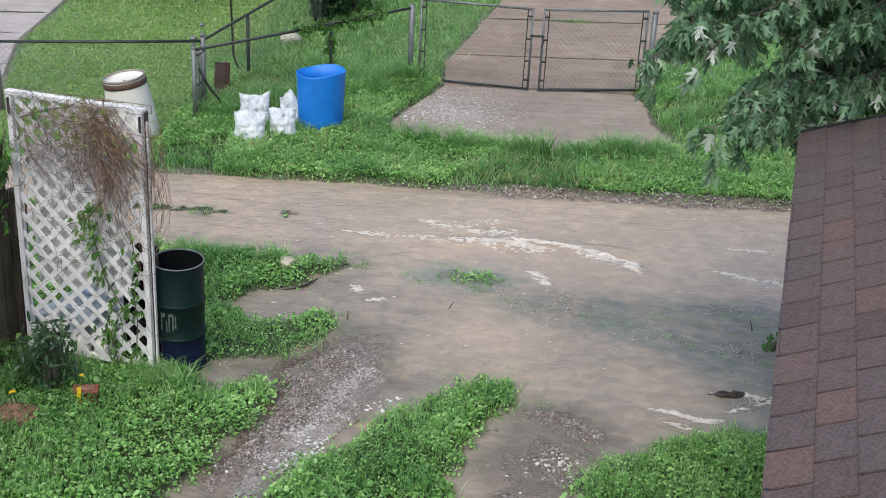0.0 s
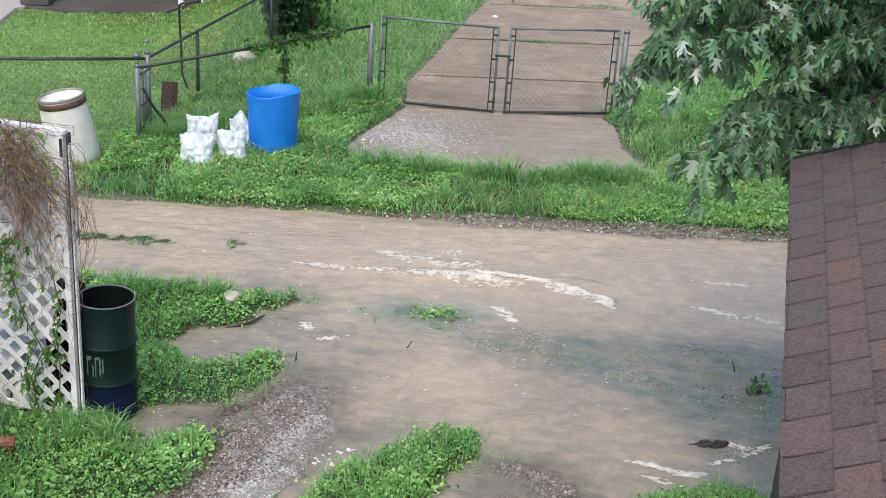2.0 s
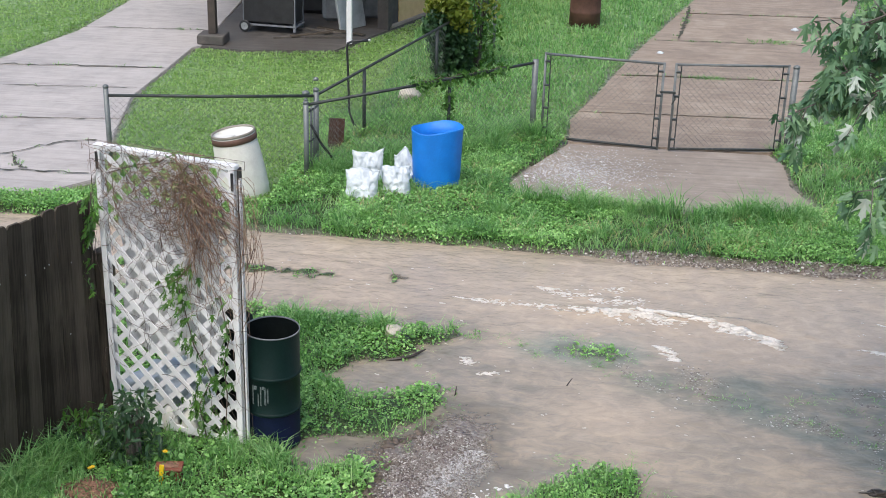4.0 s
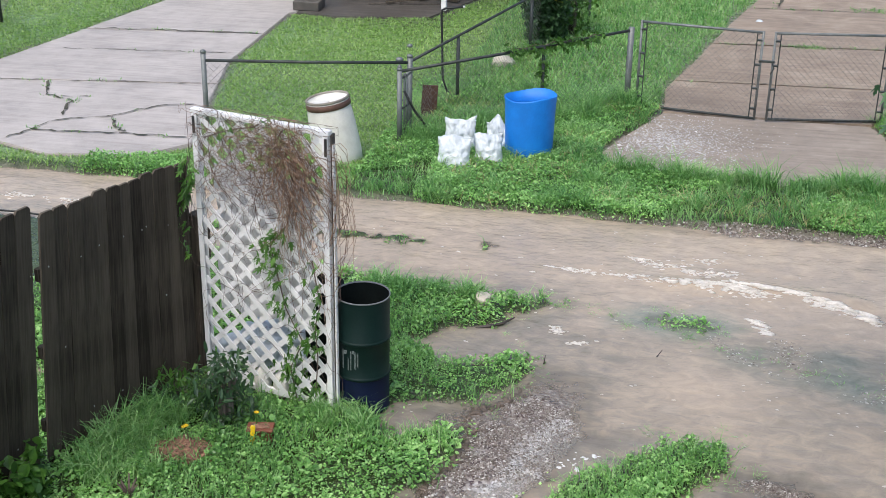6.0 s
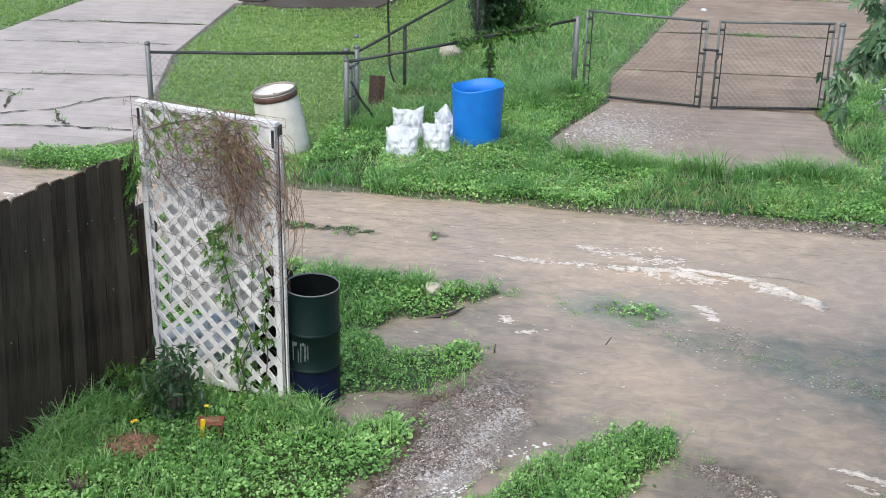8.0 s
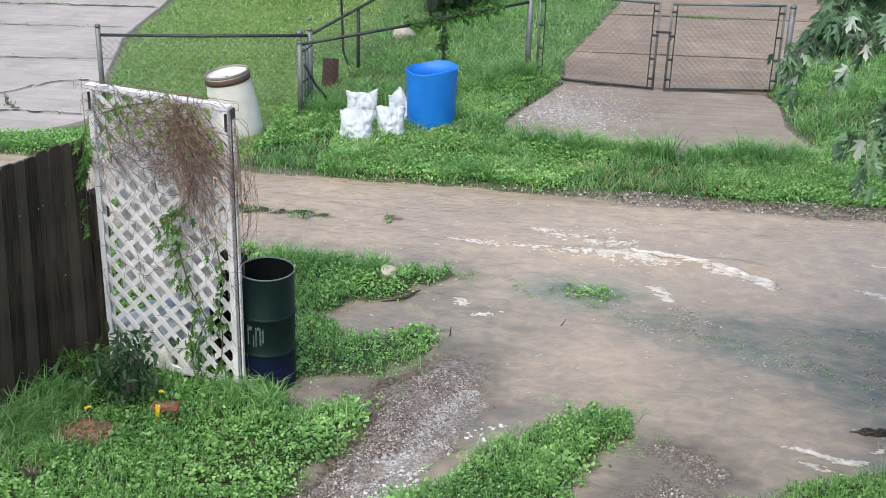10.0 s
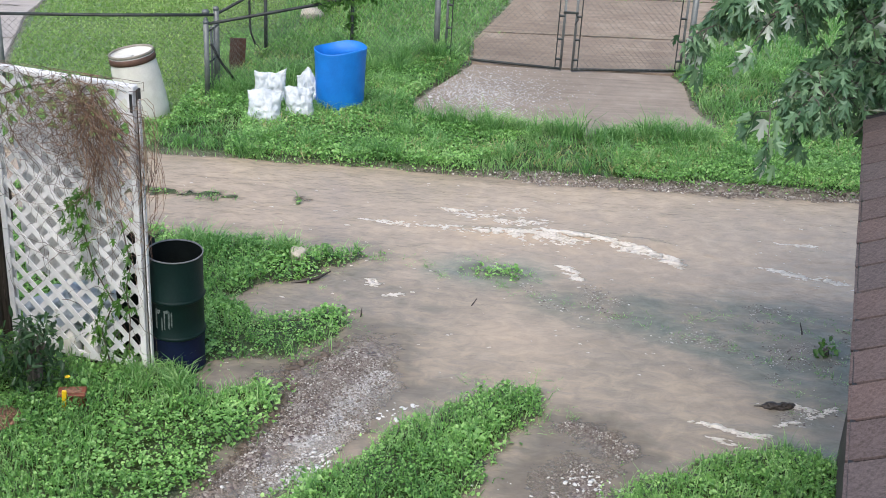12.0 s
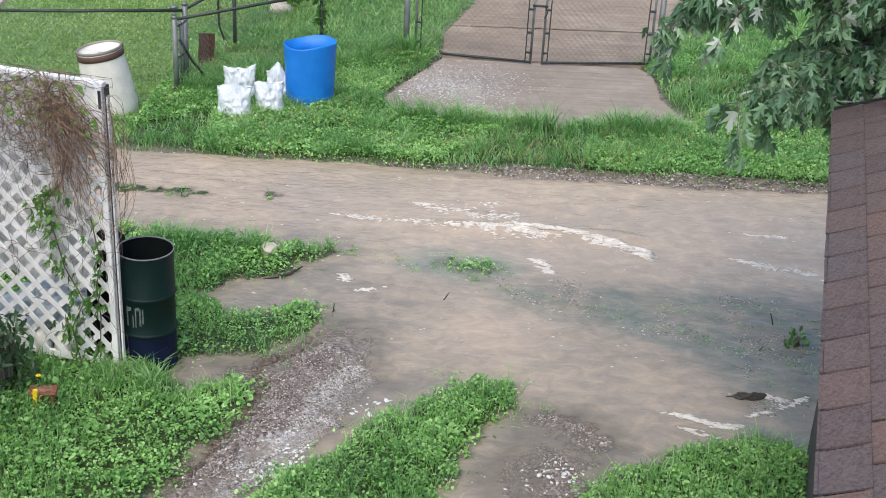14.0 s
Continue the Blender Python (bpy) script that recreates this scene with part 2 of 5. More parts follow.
# one dark brown for walls, house corner and the thin trellis upright
M_DARKBROWN = plain("flat_dark_brown", (0.035, 0.030, 0.027), (0.08, 0.07, 0.062), 0.8)
M_BROWNPOST = plain("dark_brown_painted_post", (0.035, 0.025, 0.020), (0.075, 0.058, 0.046), 0.6)
M_DARKWIRE = plain("black_cable", (0.012, 0.012, 0.012), (0.03, 0.03, 0.03), 0.6)

# ---- building helpers ----
rng = np.random.default_rng(7)


def mesh_of(name, bm, mat, smooth=False):
    me = bpy.data.meshes.new(name)
    bm.to_mesh(me)
    bm.free()
    me.materials.append(mat)
    if smooth:
        me.polygons.foreach_set("use_smooth", [True] * len(me.polygons))
    return me


def part(name, bm, mat, parent=None, label="", smooth=False):
    ob = new(name, mesh_of(name, bm, mat, smooth))
    ob.parent = parent
    return tagged(ob, label)


def thing(name, label, category, at=(0, 0, 0), rz=0.0, group="", kind="", rx=0.0, ry=0.0):
    ob = new(name)
    ob.empty_display_size = 0.1
    ob.matrix_basis = pose(*at, rx, ry, rz)
    return tagged(ob, label, category, group, kind)


def arrays(name, verts, faces, mat, parent=None, smooth=False):
    """One mesh out of number arrays: verts (n, 3), faces (m, k)."""
    me = bpy.data.meshes.new(name)
    verts, faces = np.asarray(verts, np.float32), np.asarray(faces, np.int32)
    m, k = faces.shape
    me.vertices.add(len(verts))
    me.vertices.foreach_set("co", verts.ravel())
    me.loops.add(m * k)
    me.loops.foreach_set("vertex_index", faces.ravel())
    me.polygons.add(m)
    me.polygons.foreach_set("loop_start", np.arange(m, dtype=np.int32) * k)
    me.polygons.foreach_set("use_smooth", np.full(m, smooth))
    me.update(calc_edges=True)
    me.materials.append(mat)
    ob = new(name, me)
    ob.parent = parent
    return ob


def box(bm, size, at=(0, 0, 0), rot=(0, 0, 0), bevel=0.0):
    g = bmesh.ops.create_cube(bm, size=1.0)["verts"]
    bmesh.ops.scale(bm, verts=g, vec=size)
    if bevel:
        ed = list({e for v in g for e in v.link_edges})
        g = list({v for f in bmesh.ops.bevel(bm, geom=ed, offset=bevel, segments=1, affect="EDGES", profile=0.5)["faces"] for v in f.verts} | {v for v in g if v.is_valid})
    bmesh.ops.transform(bm, verts=g, matrix=pose(*at, *rot))
    return bm


def boxed(size, at=(0, 0, 0), rot=(0, 0, 0), bevel=0.0):
    return box(bmesh.new(), size, at, rot, bevel)


def tube(bm, pts, radius, sides=8, caps=True):
    """A round bar along a line of points; radius may be one number or one a point."""
    pts = [Vector(p) for p in pts]
    rad = radius if isinstance(radius, (list, tuple)) else [radius] * len(pts)
    rings, side = [], None
    for i, p in enumerate(pts):
        d = (pts[min(i + 1, len(pts) - 1)] - pts[max(i - 1, 0)]).normalized()
        if side is None:
            side = d.orthogonal().normalized()
        side = (side - d * side.dot(d)).normalized()
        up = d.cross(side)
        rings.append([bm.verts.new(p + rad[i] * (side * math.cos(a) + up * math.sin(a))) for a in (2 * math.pi * k / sides for k in range(sides))])
    for a, b in zip(rings, rings[1:]):
        for k in range(sides):
            bm.faces.new((a[k], a[(k + 1) % sides], b[(k + 1) % sides], b[k]))
    if caps:
        bm.faces.new(list(reversed(rings[0])))
        bm.faces.new(rings[-1])
    return bm


def piped(pts, radius, sides=8):
    return tube(bmesh.new(), pts, radius, sides)


def lathe(profile, sides=40, squash=None, closed=True):
    """A turned body from (radius, height) pairs. squash(x, y, z) may reshape each point."""
    bm = bmesh.new()
    rings = []
    for r, z in profile:
        ring = []
        for k in range(sides):
            a = 2 * math.pi * k / sides
            p = (r * math.cos(a), r * math.sin(a), z)
            ring.append(bm.verts.new(squash(*p) if squash else p))
        rings.append(ring)
    for a, b in zip(rings, rings[1:]):
        for k in range(sides):
            bm.faces.new((a[k], a[(k + 1) % sides], b[(k + 1) % sides], b[k]))
    if closed:
        bm.faces.new(list(reversed(rings[0])))
    return bm


def prism(outline, z0, z1, bevel=0.0):
    bm = bmesh.new()
    f = bm.faces.new([bm.verts.new((x, y, z0)) for x, y in outline])
    if f.normal.z > 0:
        f.normal_flip()
    up = bmesh.ops.extrude_face_region(bm, geom=[f])["geom"]
    bmesh.ops.translate(bm, verts=[v for v in up if isinstance(v, bmesh.types.BMVert)], vec=(0, 0, z1 - z0))
    bmesh.ops.recalc_face_normals(bm, faces=bm.faces)
    if bevel:
        top = [e for e in bm.edges if all(v.co.z > z1 - 1e-5 for v in e.verts)]
        bmesh.ops.bevel(bm, geom=top, offset=bevel, segments=2, affect="EDGES")
    return bm


def wobble(x, y, scale, seed=0.0):
    """Smooth wandering numbers in about -1 to 1 over the plan."""
    s = np.zeros_like(x)
    r = np.random.default_rng(int(seed * 10) + 3)
    for k in range(7):
        a, f, ph = r.uniform(0, 2 * math.pi), scale * 1.55 ** (k * 0.8), r.uniform(0, 6.28)
        s = s + np.sin((x * math.cos(a) + y * math.sin(a)) * f + ph + 1.3 * np.sin((y * math.cos(a) - x * math.sin(a)) * f * 0.6 + ph)) / 1.35 ** k
    return s / 2.6


def inside(x, y, poly):
    """Distance in metres to a plan outline, positive within."""
    x, y = np.asarray(x, float), np.asarray(y, float)
    d = np.full(x.shape, 1e9)
    odd = np.zeros(x.shape, bool)
    for (ax, ay), (bx, by) in zip(poly, poly[1:] + poly[:1]):
        ex, ey = bx - ax, by - ay + 1e-7
        k = np.clip(((x - ax) * ex + (y - ay) * ey) / (ex * ex + ey * ey), 0, 1)
        d = np.minimum(d, np.hypot(x - ax - k * ex, y - ay - k * ey))
        cross = ((ay > y) != (by > y)) & (x < ex * (y - ay) / (ey if ey else 1e-9) + ax)
        odd ^= cross
    return np.where(odd, d, -d)


def smooth(v, lo, hi):
    k = np.clip((v - lo) / (hi - lo), 0, 1)
    return k * k * (3 - 2 * k)


# ---- plan of the ground ----
LAWN = [(-60, -60), (-2.6, -60), (-2.6, 1), (-2.1, 5.5), (-1.70, 6.96), (-1.62, 7.2), (-1.46, 7.6), (-1.28, 7.9), (-1.22, 8.32), (-1.42, 8.48), (-1.80, 8.28), (-2.0, 8.62), (-60, 8.62)]
BANK = [(-60, 8.6), (-1.92, 8.55), (-1.34, 8.77), (-1.05, 8.98), (-0.84, 9.28), (-0.88, 9.64), (-1.11, 9.69), (-1.31, 9.52), (-1.58, 9.49), (-1.82, 9.77), (-1.71, 9.99), (-1.28, 10.1), (-1.14, 10.33), (-0.92, 10.62), (-0.69, 10.82), (-1.48, 10.84), (-2.35, 10.92), (-6, 11.7), (-9, 11.9), (-60, 12.0)]
TONGUE = [(-1.16, 7.01), (-0.93, 7.26), (-0.65, 7.59), (-0.36, 8.0), (-0.10, 8.30), (0.25, 8.50), (0.69, 8.67), (0.81, 8.42), (0.54, 7.91), (0.34, 7.47), (0.26, 7.13), (0.1, 5.5), (0.0, -60), (-1.8, -60), (-1.5, 6)]
CORNER = [(1.09, 7.2), (1.31, 7.49), (1.74, 7.74), (2.13, 7.91), (2.33, 8.04), (2.6, 7.95), (2.9, 7.8), (5, 7.6), (9, 7.0), (60, 7.0), (60, -60), (0.8, -60), (0.85, 6)]
STRIP = [(-4.5, 11.98), (-3.15, 12.10), (-2.6, 12.10), (-2.15, 11.96), (-2.2, 11.90), (-2.7, 11.86), (-4.5, 11.8)]
TUFT = [(-1.66, 11.98), (-1.54, 12.02), (-1.5, 11.96), (-1.62, 11.93)]
ISLE = [(-0.12, 10.63), (0.09, 10.74), (0.5, 10.70), (0.70, 10.58), (0.5, 10.46), (0.2, 10.45)]
SUNK = [(0.4, 10.5), (2.0, 10.25), (4.5, 10.2), (4.5, 8.2), (3.1, 8.0), (2.5, 8.35), (2.3, 9.2), (1.4, 9.6), (0.6, 9.9)]
TRACK = [(-1.75, 6.6), (-1.35, 7.9), (-1.30, 8.35), (-1.95, 8.42), (-1.95, 8.58), (-1.3, 8.80), (-0.95, 9.05), (-0.75, 9.4), (-0.45, 9.3), (-0.3, 8.5), (-0.9, 7.4), (-1.3, 6.6), (-1.7, -60), (-2.6, -60)]
FORD = [(0.2, -60), (0.45, 7.4), (0.62, 7.9), (0.85, 8.3), (1.25, 8.1), (1.45, 7.75), (1.15, 7.4), (0.8, -60)]
PALE = [(-1.55, 5.5), (-1.38, 7.0), (-1.07, 7.6), (-0.86, 8.06), (-0.63, 8.73), (-0.40, 8.70), (-0.55, 8.03), (-0.87, 7.43), (-1.12, 7.0), (-1.2, 5.5)]
APRON = [(-0.50, 14.50), (-0.68, 14.95), (-0.45, 15.6), (0.02, 16.72), (2.66, 16.72), (2.80, 16.37), (2.78, 15.45), (3.0, 14.62), (2.5, 14.32), (1.4, 14.20), (0.43, 14.22)]
DRIVE = [(0.02, 16.74), (2.70, 16.74), (2.98, 17.4), (5.88, 27.85), (8.4, 37), (5.2, 37), (2.30, 26.78), (1.02, 22.0), (0.42, 19.4), (0.03, 17.9)]
LEFTDRIVE = [(-7.96, 13.75), (-7.10, 13.42), (-5.94, 13.62), (-5.55, 14.14), (-5.95, 16.0), (-6.30, 17.75), (-6.30, 20.9), (-6.2, 21.0), (-7.2, 34), (-8.6, 34), (-8.62, 21.58), (-9.66, 16.87), (-10.9, 13.9)]
PORTSLAB = [(-6.22, 20.95), (-5.4, 20.85), (-3.95, 21.15), (-3.25, 23.05), (-2.3, 25.6), (-2.3, 33.9), (-7.1, 33.9)]


def levels(x, y):
    """Ground height, and how much turf and gravel the ground bears."""
    n1, n2 = wobble(x, y, 2.3, 1), wobble(x, y, 9.0, 2)
    n3 = wobble(x, y, 24.0, 3)
    edge = 0.05 * n1 + 0.06 * n2 + 0.05 * n3
    turf = np.maximum.reduce([smooth(inside(x, y, p) + edge, -0.08, 0.18) for p in (LAWN, BANK, TONGUE, CORNER)])
    small = np.maximum.reduce([k * smooth(inside(x, y, p) + 1.2 * edge, -0.04, 0.07) for p, k in ((STRIP, 1.0), (TUFT, 0.9), (ISLE, 0.58))])
    far = smooth(y - 12.86 + 0.05 * n1 + 0.03 * n2 + 0.02 * x, -0.06, 0.12)
    track = smooth(inside(x, y, TRACK) + 0.6 * edge, -0.40, 0.22)
    z = -0.13 + 0.02 * n1
    z = z + track * (0.108 + 0.018 * n1 + 0.014 * n2 + 0.008 * n3 - 0.05 * smooth(x * 0.85 - y * 0.55 + 5.35, 0.0, 0.5)) * (1 - 0.12 * smooth(y, 8.2, 9.1))
    ford = smooth(inside(x, y, FORD) + edge, -0.25, 0.15)
    z = z + (0.088 + 0.012 * n2) * ford + np.where(y > 11, 0.0, 0.03)
    z = np.maximum(z, -0.13 + (0.120 + 0.012 * n2 + 0.006 * n3) * smooth(inside(x, y, PALE) + edge, -0.15, 0.08))
    z = np.maximum(z, -0.13 + turf * (0.165 + 0.01 * n2))
    z = np.maximum(z, -0.13 + small * 0.145)
    z = np.maximum(z, -0.13 + far * (0.185 + 0.015 * n1))
    shoulder = smooth(y - 12.70 + 0.04 * n1 + 0.03 * n3, -0.08, 0.08) * (1 - smooth(y - 12.92 + 0.04 * n2, -0.05, 0.12)) * (0.45 + 0.55 * smooth(x, -0.8, 1.5))
    z = np.maximum(z, -0.13 + shoulder * (0.135 + 0.02 * n2))
    pave = np.maximum.reduce([smooth(inside(x, y, p), -0.12, 0.02) for p in (APRON, DRIVE, LEFTDRIVE, PORTSLAB)])
    z = z - 0.03 * pave * far
    turf = np.maximum(np.maximum(turf, small), far * (1 - shoulder * 0.8)) * (1 - pave)
    return z, turf, np.maximum.reduce([track, shoulder, ford])


def graded(a, b, fine_a, fine_b, step, reach):
    core = list(np.arange(fine_a, fine_b, step))
    low, high, s = [], [], step
    p = fine_a
    while p > a:
        s *= 1.35
        p -= s
        low.append(p)
    p, s = core[-1], step
    while p < b:
        s *= 1.35
        p += s
        high.append(p)
    return np.array(low[::-1] + core + high)


def sheet(name, xs, ys, height, mat):
    X, Y = np.meshgrid(xs, ys)
    nx, ny = len(xs), len(ys)
    i = np.arange(nx * ny).reshape(ny, nx)
    f = np.stack([i[:-1, :-1], i[:-1, 1:], i[1:, 1:], i[1:, :-1]], -1).reshape(-1, 4)
    ob = arrays(name, np.stack([X, Y, height(X, Y)], -1).reshape(-1, 3), f, mat, smooth=True)
    return ob, X.ravel(), Y.ravel()


def point_values(ob, name, v):
    at = ob.data.attributes.new(name, "FLOAT", "POINT")
    at.data.foreach_set("value", np.asarray(v, np.float32))


ground, gx, gy = sheet("ground", graded(-500, 500, -8.0, 5.2, 0.05, 1), graded(-500, 500, 6.4, 15.2, 0.05, 1), lambda x, y: levels(x, y)[0], M_GROUND)
_, turf_v, gravel_v = levels(gx, gy)
point_values(ground, "turf", turf_v)
point_values(ground, "gravel", gravel_v)
point_values(ground, "pale", smooth(inside(gx, gy, PALE) + 0.08 * wobble(gx, gy, 5.0, 35) + 0.05 * wobble(gx, gy, 17.0, 36), -0.10, 0.12))
point_values(ground, "mown", ((gy > 13.2) & (gx < -2.8 + 0.22 * (gy - 15)) & ((gx < -3.4) | (gy > 15.0))) | ((gy > 17) & (gx < 12)))
tagged(ground, "wet muddy ground with gravel track and soil under grass", "ground", kind="structure")


def water_height(x, y):
    run = smooth(y, 10.3, 11.0) * smooth(13.0 - y, 0.2, 0.8)
    crest = np.exp(-((y - 11.46 + 0.13 * np.maximum(x - 0.6, 0) ** 2 * 0.35) / 0.10) ** 2) * smooth(x, -0.6, 0.6) * smooth(2.3 - x, 0, 0.4)
    w = 0.007 * wobble(x * 0.75, y * 1.4, 6.0, 4) + 0.0035 * wobble(x * 0.8, y * 1.4, 16.0, 5)
    return w * (0.7 + 0.9 * run) + 0.035 * crest


water, wx, wy = sheet("flood_water", np.arange(-13, 9.01, 0.045), np.arange(4.0, 13.1, 0.045), water_height, M_WATER)
wz = levels(wx, wy)[0]
sunk = smooth(inside(wx, wy, SUNK) + 0.25 * wobble(wx, wy, 1.7, 6), -0.25, 0.35)
murk = np.minimum(0.55 * smooth(-wz, 0.0, 0.02) + 0.45 * smooth(-wz, 0.01, 0.10), 1.0) * (1 - 0.15 * sunk) * (1 - 0.75 * smooth(inside(wx, wy, PALE), -0.12, 0.10))
slack = smooth(inside(wx, wy, TRACK) + 0.15 * wobble(wx, wy, 3.0, 21), -0.75, 0.05)
slack = np.maximum(slack, 0.8 * smooth(inside(wx, wy, BANK) + 0.1 * wobble(wx, wy, 4.0, 22), -0.6, -0.1))
slack = np.maximum(slack, smooth(inside(wx, wy, FORD) + 0.2 * wobble(wx, wy, 3.0, 24), -0.5, 0.2))
slack = np.maximum(slack, 0.72 * smooth(10.75 - wy + 0.25 * wobble(wx, wy, 1.6, 29), 0.0, 0.7) * (1 - 0.9 * np.exp(-((wx - 0.55) / 0.55) ** 2 - ((wy - 9.45) / 0.42) ** 2)))
slack = np.clip(slack * (1 + 0.4 * wobble(wx, wy, 2.2, 23)), 0, 1)
weedy = np.maximum(0.75 * sunk * (0.75 + 0.5 * wobble(wx, wy, 4.5, 25)), 0.8 * smooth(inside(wx, wy, ISLE) + 0.1 * wobble(wx, wy, 5.0, 26), -0.4, 0.05))
weedy = np.maximum(weedy, 0.9 * smooth(inside(wx, wy, CORNER) + 0.1 * wobble(wx, wy, 5.0, 27), -0.45, 0.0) * smooth(wx, 2.2, 2.5))
point_values(water, "weedy", np.clip(weedy, 0, 1))
point_values(water, "murk", 0.25 + 0.75 * murk)
point_values(water, "slack", slack)
tagged(water, "shallow brown silty flood water running over the alley", "water", kind="structure")

# ---- concrete ----
def slab(name, outline, mat, label, top=0.075):
    ob = part(name, prism(outline, -0.15, top, 0.02), mat)
    return tagged(ob, label, "pavement", kind="structure")


slab("driveway_apron", APRON, M_APRON, "wet grey concrete apron before the chain-link gate", 0.055)
slab("carport_floor", PORTSLAB, M_CARPORT, "dark brown concrete floor under the carport", 0.07)


def cut(poly, a, b, keep=1):
    """The piece of an outline on one side of the line from a to b."""
    nx, ny = (b[1] - a[1]), a[0] - b[0]
    side = [keep * ((x - a[0]) * nx + (y - a[1]) * ny) for x, y in poly]
    out = []
    for i, p in enumerate(poly):
        q, s, r = poly[(i + 1) % len(poly)], side[i], side[(i + 1) % len(poly)]
        if s >= 0:
            out.append(p)
        if s * r < 0:
            k = s / (s - r)
            out.append((p[0] + k * (q[0] - p[0]), p[1] + k * (q[1] - p[1])))
    return out


def slabs(name, outline, cuts, mat, label, top):
    """A drive split into slabs, which lie apart by narrow joints."""
    base = tagged(part(name, prism(outline, -0.16, top - 0.03), mat), label, "driveway", kind="structure")
    rest, pieces = outline, []
    for a, b in cuts:
        pieces.append(cut(rest, a, b, -1))
        rest = cut(rest, a, b, 1)
    for i, p in enumerate(pieces + [rest]):
        cx, cy = sum(q[0] for q in p) / len(p), sum(q[1] for q in p) / len(p)
        q = [(x + (cx - x) / max(math.hypot(cx - x, cy - y), 0.1) * 0.012, y + (cy - y) / max(math.hypot(cx - x, cy - y), 0.1) * 0.012) for x, y in p]
        part("slab", prism(q, top - 0.028, top + 0.004 * (i % 3), 0.012), mat, base)
    return base


slabs("driveway", LEFTDRIVE, [((-5.5, 16.72), (-10, 16.05)), ((-5, 19.6), (-10, 19.0)), ((-5, 22.4), (-10, 21.8)), ((-5, 25.4), (-10, 24.8))], M_CONCRETE, "cracked pale grey concrete driveway in slabs", 0.062)
slabs("driveway", DRIVE, [((6, 18.6), (-1, 18.2)), ((6, 20.9), (-1, 20.4)), ((7, 23.6), (-1, 23.0)), ((8, 26.2), (0, 25.6)), ((8, 29), (0, 28.4))], M_TANCON, "mud-stained tan concrete driveway in slabs", 0.062)

# ---- fences ----
def chain_mesh(width, height, pitch=0.062, thick=0.0016):
    """Crossing wires of a chain-link panel, in the x-z plane from the origin."""
    v, f = [], []

    def wire(x0, z0, x1, z1, lift):
        d = Vector((x1 - x0, 0, z1 - z0)).normalized()
        s = Vector((-d.z, 0, d.x)) * thick
        base = len(v)
        for px, pz in ((x0, z0), (x1, z1)):
            for o in (s, Vector((0, thick * 1.6, 0)), -s):
                v.append((px + o.x, lift + o.y, pz + o.z))
        for a, b in ((0, 1), (1, 2), (2, 0)):
            f.append((base + a, base + b, base + 3 + b, base + 3 + a))

    c = -height
    while c < width:
        for sign in (1, -1):
            lo, hi = max(0.0, -c), min(height, width - c)
            if hi - lo > 0.01:
                a, b = (c + lo, lo), (c + hi, hi)
                if sign < 0:
                    a, b = (width - a[0], a[1]), (width - b[0], b[1])
                wire(*a, *b, 0.002 * sign)
        c += pitch * 1.3
    return v, f


def post_part(parent, x, top, r, mat, y=0.0, cap=True):
    p = part("post", piped([(x, y, -0.1), (x, y, top)], r, 12), mat, parent, smooth=True)
    if cap:
        part("post_cap", lathe([(r * 1.12, top - 0.015), (r * 1.12, top + 0.005), (r * 0.8, top + 0.02), (0.004, top + 0.028)], 12), M_GALV, p, smooth=True)


def chain_fence(a, b, height, label, posts, mesh_top=None, rail=M_GALVDARK, lift=(0, 0)):
    """A chain-link run from a to b with its posts at the given fractions; lift raises the rail's ends."""
    L = math.hypot(b[0] - a[0], b[1] - a[1])
    th = thing("chain_link_fence", label, "fence", (*a, 0.0), math.degrees(math.atan2(b[1] - a[1], b[0] - a[0])), "chain-link fence runs")
    part("top_rail", piped([(0, 0, height + lift[0]), (L * 0.5, 0, height - 0.01 + sum(lift) / 2), (L, 0, height + lift[1])], 0.019, 10), rail, th, smooth=True)
    v, f = chain_mesh(L, height - 0.05)
    arrays("wire_mesh", np.array(v) + (0, 0.022, 0.03), f, M_WIRE, th)
    for k, r, top in posts:
        post_part(th, L * k, top, r, M_GALVDARK if r < 0.03 else M_GALV)
    return th


chain_fence((-3.09, 14.64), (-0.47, 16.88), 0.95, "weathered chain-link fence run with creeper beside the gate", [(0.0, 0.032, 1.01), (0.60, 0.022, 1.04), (1.0, 0.040, 1.13)], lift=(0.03, 0.14))
chain_fence((-5.54, 14.68), (-3.10, 15.16), 0.95, "chain-link fence run beside the grey driveway", [(0.0, 0.032, 1.06)])
chain_fence((-3.08, 15.2), (-1.35, 21.99), 0.95, "chain-link fence run leading back past the shrub", [(0.0, 0.034, 1.02), (0.21, 0.024, 0.94), (0.60, 0.024, 0.94), (1.0, 0.03, 1.15)])
chain_fence((-9.74, 17.0), (-11.6, 21.5), 1.05, "chain-link fence along the far side of the driveway", [(0.0, 0.034, 1.12), (0.5, 0.024, 1.05), (1.0, 0.03, 1.1)])


